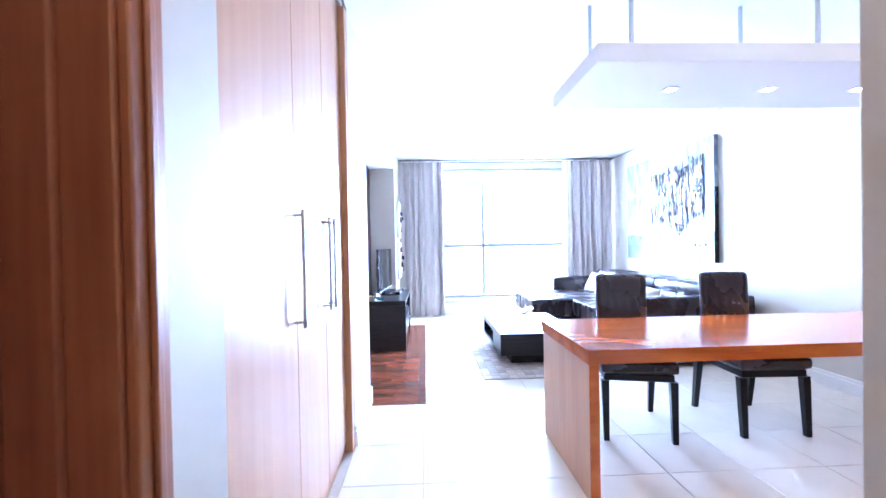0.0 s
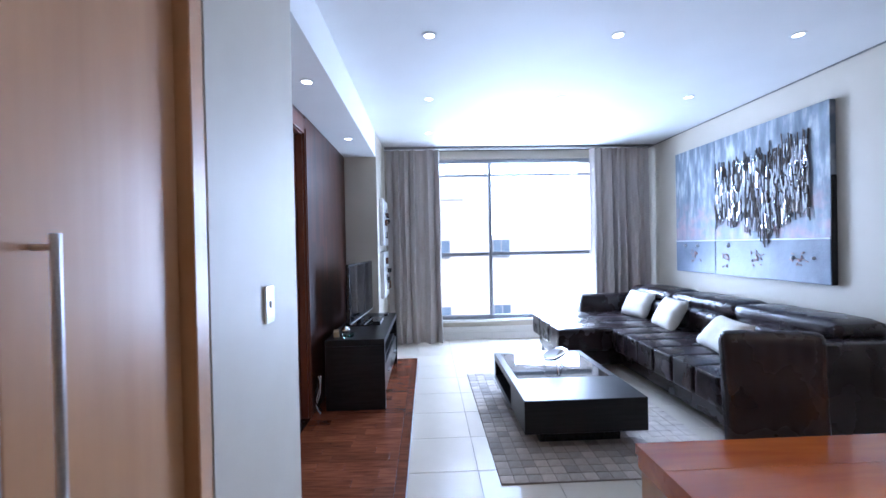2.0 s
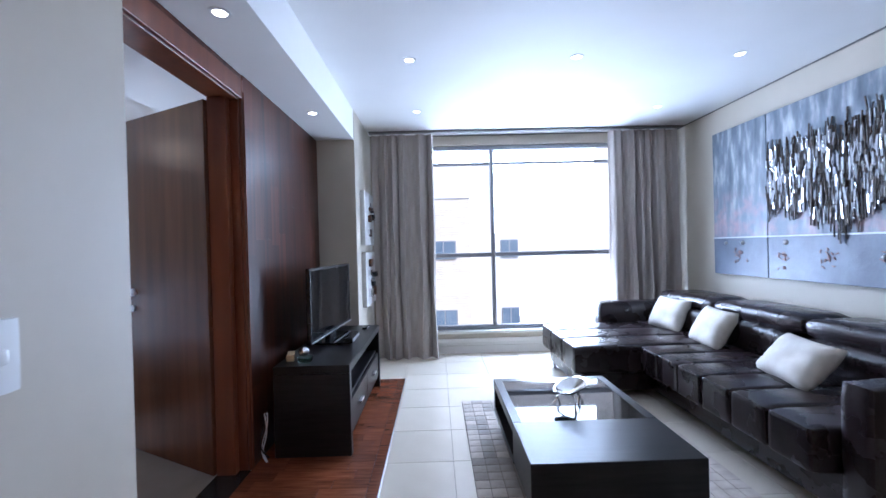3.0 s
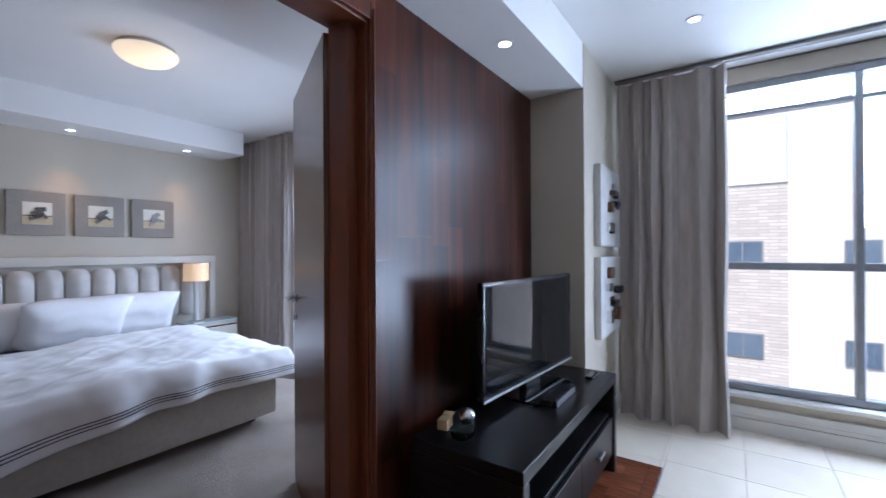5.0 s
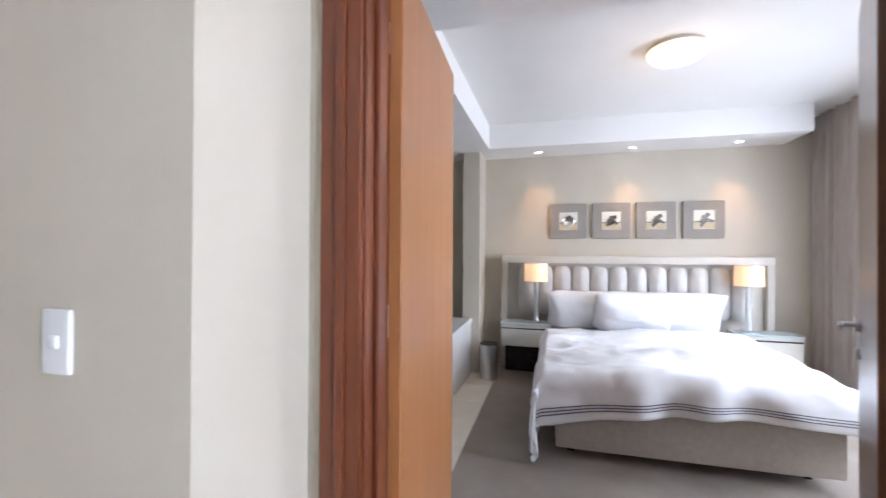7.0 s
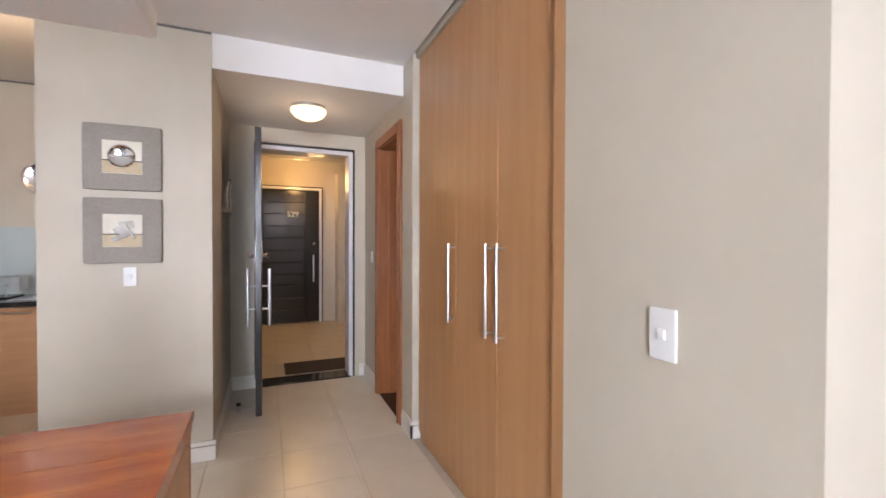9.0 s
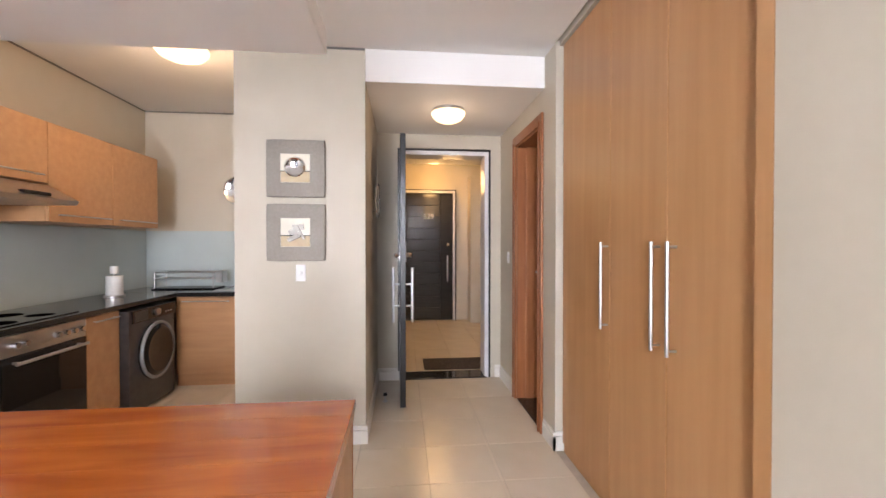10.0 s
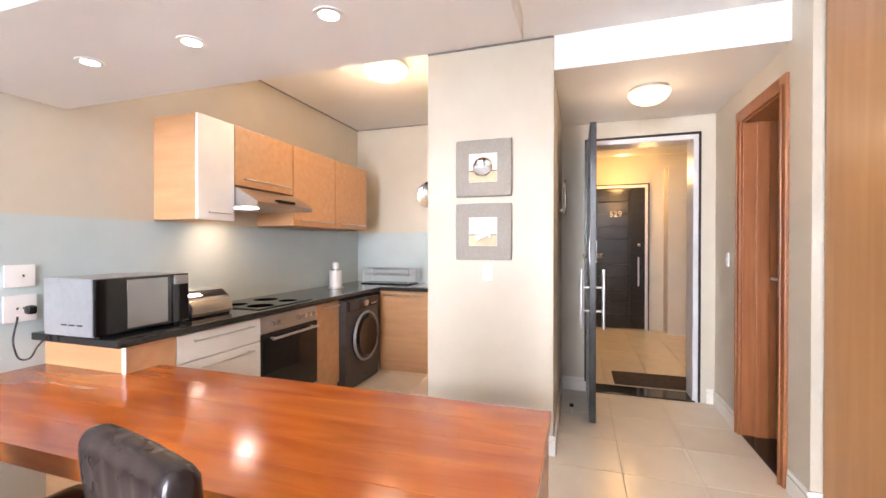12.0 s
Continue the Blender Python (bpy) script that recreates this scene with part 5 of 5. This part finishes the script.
part("back_panel", boxes(((SX0, SY0 + 0.0505, 0.08), (SX0 + 0.015, SY1 - 0.0505, SZ - 0.0505))), M_BLACKWOOD, ts)
part("shelf", box((SX0 + 0.0155, SY0 + 0.0505, 0.31), (SX1 - 0.03, SY1 - 0.0505, 0.33), 0.002), M_BLACKWOOD, ts)
part("bottom", box((SX0 + 0.0155, SY0 + 0.0505, 0.08), (SX1 - 0.03, SY1 - 0.0505, 0.10), 0.002), M_BLACKWOOD, ts)
for y0, y1 in ((SY0 + 0.053, 4.533), (4.537, SY1 - 0.053)):
    d = part("drawer_front", box((SX1 - 0.028, y0, 0.103), (SX1 - 0.01, y1, 0.307), 0.002), M_BLACKWOOD, ts)
    part("handle", box((SX1 - 0.01, (y0 + y1) / 2 - 0.05, 0.205), (SX1 + 0.012, (y0 + y1) / 2 + 0.05, 0.22), 0.002), M_STEEL, d, "short steel handle")
tv = thing("television", "flat black television on a glass foot", "television", pose(-0.1, 4.66, SZ, 0, 0, -4) @ pose(0.1, -4.645, 0))
part("casing", box((-0.115, 4.17, 0.055), (-0.085, 5.12, 0.565), 0.006, 2), M_BLACK, tv)
part("screen", boxes(((-0.0848, 4.19, 0.085), (-0.082, 5.10, 0.547))), M_GLOSSBLACK, tv, "glossy dark screen")
part("lower_strip", box((-0.0848, 4.172, 0.056), (-0.080, 5.118, 0.066), 0.001), M_STEEL, tv, "thin silver strip")
part("neck", box((-0.13, 4.56, 0.012), (-0.09, 4.72, 0.08), 0.004), M_BLACK, tv)
part("foot", box((-0.22, 4.42, 0.0), (0.04, 4.86, 0.012), 0.004), M_GLOSSBLACK, tv)
for nm, lo, hi, mm, lab in (("media_player", (0.03, 4.45, 0), (0.10, 4.72, 0.035), M_BLACK, "small black media box on the bench"), ("remote_control", (0.08, 4.95, 0), (0.12, 5.08, 0.018), M_BLACK, "black remote control lying on the bench")):
    o = thing(nm, lab, nm.split("_")[-1], pose(0, 0, SZ))
    part("case", box(lo, hi, 0.004, 2), mm, o)
    part("front_strip", box((hi[0] + 0.0005, lo[1] + 0.01, 0.005), (hi[0] + 0.002, hi[1] - 0.01, hi[2] - 0.005)), M_STEEL, o)
cb = thing("card_box", "small open cardboard box behind the television", "box", pose(-0.20, 4.02, SZ, 0, 0, 12))
M_CARD = mat("tan_card", (0.42, 0.29, 0.15), 0.7, color2=(0.48, 0.34, 0.19), scale=20)
part("box_body", box((-0.022, -0.03, 0.0), (0.022, 0.03, 0.04), 0.002), M_CARD, cb)
part("flap", box((-0.022, 0.031, 0.035), (0.022, 0.06, 0.039), 0.001), M_CARD, cb).rotation_euler = (radians(8), 0, 0)
gd = thing("glass_dish", "small green glass dish on the bench", "dish", pose(-0.10, 3.99, SZ))
part("dish", lathe(((0.04, 0.0), (0.05, 0.03), (0.047, 0.03), (0.036, 0.006), (0, 0.005)), 20), glass("green_glass", (0.6, 0.85, 0.75)), gd, "", True)
ab = thing("silver_ball", "small crumpled silver ball on the bench", "ornament", pose(-0.14, 4.09, SZ))
part("ball", lathe([(0.035 * math.sin(math.pi * i / 8), 0.036 - 0.035 * math.cos(math.pi * i / 8)) for i in range(9)], 16), M_CHROME, ab, "", True)
bg = thing("cable_bundle", "loose grey cables beside the bench", "cable", pose(-0.31, 3.86, 0))
for k in range(3):
    cu = bpy.data.curves.new("cable", "CURVE")
    cu.dimensions, cu.bevel_depth = "3D", 0.004
    s_ = cu.splines.new("POLY")
    s_.points.add(20)
    for i, p_ in enumerate(s_.points):
        t = i / 20
        p_.co = (0.02 * math.sin(7 * t + k), 0.03 * math.cos(6 * t + 2 * k) * (1 - t * 0.5), 0.005 + 0.28 * t * t, 1)
    cu.materials.append(M_WHITE if k else M_BLACK)
    o = new("cable", cu)
    o.parent = bg

# ---------- bedroom ----------
bd = thing("double_bed", "double bed with greige upholstered base", "bed", pose(0, 0, 0))
part("base", soft_box((-3.90, 3.02, 0.06), (-2.03, 4.49, 0.34), 0.02, 6), M_BEDBASE, bd, "", True)
part("mattress", soft_box((-3.90, 3.01, 0.342), (-2.03, 4.50, 0.50), 0.05, 6), M_LINEN, bd, "", True)
for x in (-3.8, -2.18):
    for y in (3.12, 4.38):
        part("foot", rod((x, y, 0.0), (x, y, 0.065), 0.025), M_BLACK, bd)

L, WB, DR = 1.40, 1.50, 0.24


def duvet_point(s, a, lift=0.0):
    """s: way from the pillows to the foot, a: way across; both go on over the edges."""
    ds, da = max(0.0, s - L), max(0.0, abs(a) - WB / 2)
    rs, ra = 0.09, 0.09
    x = min(s, L) + rs * math.sin(min(ds / rs, 1.45))
    y = math.copysign(min(abs(a), WB / 2) + ra * math.sin(min(da / ra, 1.45)), a)
    ps, pa = max(0, ds - rs * 0.5), max(0, da - ra * 0.5)
    z = -max(ps, pa) - 0.35 * min(ps, pa)
    q = Vector((s * 2.3, a * 2.0, 0.3))
    r = Vector((s * 2.6 + 0.8 * a, a * 1.5 - 0.9 * s, 1.7))
    ridge = max(0.0, 1 - 4.5 * abs(noise.noise(r))) + 0.7 * max(0.0, 1 - 5 * abs(noise.noise(r * 1.9 + Vector((3, 1, 0)))))
    fold = 0.034 * noise.noise(q) + 0.014 * noise.noise(q * 2.7) + 0.006 * noise.noise(q * 6) + 0.009 * ridge * max(0.0, 1 - ds / 0.12)
    edge = min(1.0, ds / 0.15 + da / 0.15)
    hang = 0.025 * math.sin(11 * a + 2 * math.sin(4 * a)) * min(1, ds / 0.2) + 0.025 * math.sin(10 * s) * min(1, da / 0.2)
    x += (fold * edge + hang * (1 if ds > 0 else 0)) + lift * (1 if ds > 0.08 else 0)
    y += math.copysign(fold * edge * 0.7 + (hang if da > 0 else 0) + (lift if da > 0.08 else 0), a)
    z += fold * 1.2 * (1 - 0.6 * edge) + 0.035 * (1 - (a / WB * 1.6) ** 2 if abs(a) < WB / 1.6 else 0) * (1 - 0.4 * s / L)
    return Vector((-3.43 + x, 3.75 + y, max(0.03, 0.535 + z + (lift if ds < 0.08 and da < 0.08 else 0))))


def slant(a):
    """The duvet lies askew: it hangs lower towards the bath side."""
    return 0.04 * max(0.0, 0.35 - a) ** 2


def duvet_sheet(s0, s1, a0, a1, n, m, lift=0.0):
    bm = bmesh.new()
    g = [[bm.verts.new(duvet_point(s0 + (s1 - s0) * i / n + slant(a0 + (a1 - a0) * j / m) * ((s0 + (s1 - s0) * i / n) / L) ** 6, a0 + (a1 - a0) * j / m, lift)) for j in range(m + 1)] for i in range(n + 1)]
    for i in range(n):
        for j in range(m):
            bm.faces.new((g[i][j], g[i + 1][j], g[i + 1][j + 1], g[i][j + 1]))
    return bm


du = part("duvet", duvet_sheet(0, L + DR, -WB / 2 - 0.47, WB / 2 + 0.30, 110, 140), M_LINEN, None, "", True)
smooth(du, 180)
du.modifiers.new("thickness", "SOLIDIFY").thickness = 0.018
tagged(du, "rumpled white duvet with dark striped hem on the bed", "duvet")
M_STRIPE = mat("navy_stripe", (0.05, 0.05, 0.08), 0.8)
for k in range(3):
    s0 = L + DR - 0.075 + k * 0.014
    o = part("hem_stripe", duvet_sheet(s0, s0 + 0.005, -WB / 2 - 0.45, WB / 2 + 0.28, 1, 100, 0.012), M_STRIPE, du, "dark hem stripe")
g = "bed pillows"
cushion("bed_pillow", 0.43, 0.64, 0.21, pose(-3.69, 3.27, 0.685, 0, -56, 0), M_LINEN, "plump white pillow leaning on the headboard", 1, g)
cushion("bed_pillow", 0.43, 0.64, 0.21, pose(-3.69, 4.17, 0.695, 0, -56, -4), M_LINEN, "plump white pillow leaning on the headboard", 2, g)
cushion("bed_pillow", 0.43, 0.70, 0.23, pose(-3.55, 3.72, 0.70, 0, -54, 4), M_LINEN, "plump white pillow in front of two others", 3, g)

hbd = thing("headboard", "wide pale lacquered headboard with padded channels", "headboard", pose(0, 0, 0))
part("back_panel", box((BW + 0.001, 2.495, 0.12), (-3.965, 4.965, 1.13), 0.003), M_HEADBOARD, hbd)
part("top_ledge", box((BW + 0.001, 2.475, 1.131), (-3.90, 4.985, 1.205), 0.004, 2), M_HEADBOARD, hbd)
for y in (2.475, 4.925):
    part("side_post", box((-3.964, y, 0.10), (-3.90, y + 0.06, 1.1305), 0.003), M_HEADBOARD, hbd)
for k in range(12):
    y = 2.655 + k * 0.179
    part("padded_channel", soft_box((-3.964, y, 0.60), (-3.895, y + 0.175, 1.10), 0.06, 7), M_PADDING, hbd, "", True)


def nightstand(y0, y1, label):
    n = thing("nightstand", label, "nightstand", pose(0, 0, 0), "nightstands")
    part("body", box((-3.895, y0, 0.30), (-3.66, y1, 0.515), 0.004, 2), M_HEADBOARD, n)
    part("top", box((-3.898, y0 - 0.008, 0.516), (-3.642, y1 + 0.008, 0.532), 0.003), M_SPLASH, n, "pale glass top")
    part("drawer_front", box((-3.659, y0 + 0.004, 0.302), (-3.645, y1 - 0.004, 0.468), 0.003), M_HEADBOARD, n)
    part("finger_groove", boxes(((-3.6595, y0 + 0.006, 0.47), (-3.655, y1 - 0.006, 0.482))), M_BLACK, n, "dark finger groove")
    part("wall_bracket", box((-3.9645, y0 + 0.03, 0.32), (-3.8955, y1 - 0.03, 0.50)), M_HEADBOARD, n)
    part("leg_panel", box((-3.88, y0 + 0.02, 0.0), (-3.85, y1 - 0.02, 0.2995)), M_BLACK, n)


nightstand(2.50, 2.985, "pale lacquered nightstand with glass top")
nightstand(4.60, 5.09, "pale lacquered nightstand with glass top")


def table_lamp(x, y, z, label):
    t = thing("table_lamp", label, "table lamp", pose(x, y, z), "bedside lamps")
    part("base", box((-0.055, -0.055, 0), (0.055, 0.055, 0.022), 0.003), M_CHROME, t)
    part("stem", lathe(((0.032, 0.022), (0.026, 0.06), (0.024, 0.38), (0.03, 0.41)), 18), mat("lamp_glass", (0.55, 0.56, 0.56), 0.12, 0.3), t, "glassy stem", True)
    s = part("shade", lathe(((0.115, 0.42), (0.112, 0.60)), 28), M_SHADE, t, "cream lit fabric shade", True)
    part("shade_ring", lathe(((0.114, 0.596), (0.114, 0.602), (0.110, 0.602), (0.110, 0.596)), 28), M_STEEL, t)
    lamp("lamp_bulb", "POINT", pose(x, y, z + 0.53), 9, (1.0, 0.55, 0.22), radius=0.03)


table_lamp(-3.74, 2.84, 0.533, "lit bedside lamp with cream drum shade")
table_lamp(-3.74, 4.712, 0.533, "lit bedside lamp with cream drum shade")
bn = thing("waste_bin", "small round steel waste bin beside nightstand", "waste bin", pose(-3.50, 2.40, 0))
part("drum", lathe(((0.085, 0.0), (0.092, 0.34), (0.088, 0.34), (0.082, 0.01), (0, 0.01)), 28), M_STEEL, bn, "", True)
part("rim", lathe(((0.088, 0.335), (0.096, 0.345), (0.088, 0.352)), 28), M_BLACK, bn, "", True)
tub = thing("bathtub", "white built-in bathtub with white front panel", "bathtub", pose(0, 0, 0))
part("front_panel", box((-3.655, 2.15, 0.0), (-1.2, 2.19, 0.52), 0.003), M_WHITE, tub, "white front panel")
bm = bmesh.new()
for lo, hi in (((-3.655, 1.98, 0.521), (-1.2, 2.20, 0.56)), ((-3.655, 1.30, 0.521), (-1.2, 1.45, 0.56)), ((-3.655, 1.45, 0.521), (-3.5, 1.98, 0.56)), ((-1.4, 1.45, 0.521), (-1.2, 1.98, 0.56))):
    add_box(bm, lo, hi)
part("rim", bm, M_WHITE, tub)
part("basin", boxes(((-3.5, 1.45, 0.12), (-1.4, 1.98, 0.14)), ((-3.52, 1.44, 0.0), (-3.5, 1.99, 0.52)), ((-1.4, 1.44, 0.0), (-1.38, 1.99, 0.52)), ((-3.5, 1.43, 0.0), (-1.4, 1.45, 0.52)), ((-3.5, 1.98, 0.0), (-1.4, 1.99, 0.52))), M_WHITE, tub)
tt = thing("bath_tap", "chrome bath tap on the rim", "tap", pose(-3.6, 1.9, 0.56))
part("body", rod((0, 0, 0), (0, 0, 0.10), 0.018, 16), M_CHROME, tt, "", True)
part("spout", rod((0, 0, 0.09), (0.10, -0.02, 0.09), 0.012, 12), M_CHROME, tt, "", True)

# ---------- outside ----------
def far_brick():
    m = bpy.data.materials.new("pale_stone_bands")
    m.use_nodes = True
    n, l = m.node_tree.nodes, m.node_tree.links
    b = n["Principled BSDF"]
    tc = n.new("ShaderNodeTexCoord")
    mp = n.new("ShaderNodeMapping")
    mp.inputs["Rotation"].default_value = (radians(90), 0, 0)
    l.new(tc.outputs["Object"], mp.inputs["Vector"])
    br = n.new("ShaderNodeTexBrick")
    br.inputs["Scale"].default_value = 1.0
    br.inputs["Brick Width"].default_value, br.inputs["Row Height"].default_value, br.inputs["Mortar Size"].default_value = 0.55, 0.11, 0.012
    br.inputs["Color1"].default_value, br.inputs["Color2"].default_value, br.inputs["Mortar"].default_value = (0.80, 0.74, 0.65, 1), (0.66, 0.60, 0.53, 1), (0.56, 0.51, 0.46, 1)
    l.new(mp.outputs["Vector"], br.inputs["Vector"])
    l.new(br.outputs["Color"], b.inputs["Base Color"])
    b.inputs["Roughness"].default_value = 0.9
    return m


M_BRICKFAR = far_brick()
M_RENDER = mat("white_render", (0.86, 0.86, 0.86), 0.9, color2=(0.90, 0.90, 0.90), scale=1)
M_DARKPANE = mat("far_window_glass", (0.12, 0.17, 0.24), 0.15, color2=(0.2, 0.26, 0.33), scale=1)
ab = thing("apartment_building", "pale stone and white rendered apartment block opposite", "building", pose(-0.45, 20, 0))
part("wall", boxes(((-34.0, 0, -12.2), (2.7, 6, 3.35))), M_BRICKFAR, ab, "banded pale stone facade")
part("wall", boxes(((2.71, 0.3, -12.2), (24.0, 6, 11.4))), M_RENDER, ab, "white rendered facade")
# added wall, its white stands in for sky glare above the stone
part("sky_glare_wall", boxes(((-34.0, 0.32, 3.36), (2.705, 6, 11.4))), M_RENDER, ab, "white wall added in place of the glaring sky above the stone")
part("roof", boxes(((-34.0, -0.02, 3.351), (2.7, 0.315, 3.40)), ((-34.0, 2.0, 11.401), (24.0, 6, 11.6))), M_ALU, ab)
for zc in (1.08, -2.0, -5.1):
    for x0, x1, yy in ((-7.6, -6.4, 0), (-3.2, -2.1, 0), (0.93, 2.06, 0), (4.08, 4.9, 0.3)):
        w = part("window", box((x0, yy - 0.05, zc - 0.42), (x1, yy - 0.002, zc + 0.42), 0.01), M_ALU, ab)
        for k in range(2):
            a = x0 + 0.05 + k * (x1 - x0 - 0.05) / 2
            part("pane", boxes(((a, yy - 0.06, zc - 0.37), (a + (x1 - x0) / 2 - 0.08, yy - 0.051, zc + 0.37))), M_DARKPANE, w)

# ---------- floor pieces, last ----------
def piece_mesh(name, w, h, z, material, bevel=0.0012):
    bm = bmesh.new()
    add_box(bm, (0, 0, -0.005), (w, h, z), bevel)
    me = bpy.data.meshes.new(name)
    bm.to_mesh(me)
    bm.free()
    me.materials.append(material)
    return me


PX, PY = 0.405, 0.411
cache = {}


def lay_tiles(parent, x0, x1, y0, y1, ox, oy, holes=()):
    i0, i1 = math.floor((x0 - ox) / PX), math.ceil((x1 - ox) / PX)
    j0, j1 = math.floor((y0 - oy) / PY), math.ceil((y1 - oy) / PY)
    for i in range(i0, i1):
        for j in range(j0, j1):
            a, b_ = max(x0, ox + i * PX + 0.0015), min(x1, ox + (i + 1) * PX - 0.0015)
            c_, d_ = max(y0, oy + j * PY + 0.0015), min(y1, oy + (j + 1) * PY - 0.0015)
            cut = False
            for hx0, hx1, hy0, hy1 in holes:
                if a >= hx0 - 1e-6 and b_ <= hx1 + 1e-6 and c_ >= hy0 - 1e-6 and d_ <= hy1 + 1e-6:
                    cut = True
            if cut or b_ - a < 0.01 or d_ - c_ < 0.01:
                continue
            key = (round(b_ - a, 3), round(d_ - c_, 3))
            if key not in cache:
                cache[key] = piece_mesh("tile", key[0], key[1], 0.0, M_TILE)
            o = new("tile", cache[key])
            o.parent = parent
            o.location = (a, c_, 0)


lay_tiles(floor, 0.0, 0.413, -1.24, 2.33, 0.392, 0.087)
lay_tiles(floor, 0.413, XE, -1.24, YN, 0.392, 0.087)
lay_tiles(floor, 0.0, 0.413, 5.325, YN, 0.392, 0.087)
lay_tiles(floor, 1.975, XE, YB, -1.2405, 0.392, 0.087)
lay_tiles(floor, -0.85, 1.6, -4.3, -1.44, 0.392, 0.087)
lay_tiles(floor_b, -3.8, -0.9, 1.9, 2.455, 0.392, 0.0)

strip = tagged(new("floor_laminate"), "reddish-brown laminate strip in front of the panelled wall", "floor", "", "structure")
part("underlay", boxes(((-0.343, 2.40, -0.0055), (0.345, 5.226, 0.0015))), mat("dark_underlay", (0.04, 0.015, 0.01), 0.8), strip)
random.seed(11)
y, row = 2.40, 0
lib = {}
while y < 5.22:
    xs = [-0.343, random.uniform(-0.28, -0.05), random.uniform(0.03, 0.30), 0.345]
    for a, b_ in zip(xs, xs[1:]):
        key = round(b_ - a, 3)
        if key not in lib:
            lib[key] = piece_mesh("plank", key - 0.0008, 0.0872, 0.004, M_LAMINATE, 0.0006)
        o = new("plank", lib[key])
        o.parent = strip
        o.location = (a, y, 0)
    y += 0.088
    row += 1
for lo, hi in (((0.346, 2.335, -0.004), (0.405, 5.32, 0.0045)), ((0.0, 2.335, -0.004), (0.3455, 2.399, 0.0045)), ((-0.343, 5.226, -0.004), (0.3455, 5.243, 0.0045)), ((0.001, 5.244, -0.004), (0.3455, 5.32, 0.0045))):
    part("border_plank", box(lo, hi, 0.001), M_LAMINATE, strip)
for lo, hi in (((0.4055, 2.33, -0.004), (0.4125, 5.325, 0.005)),):
    part("edge_trim", box(lo, hi, 0.001), M_STEEL, strip)
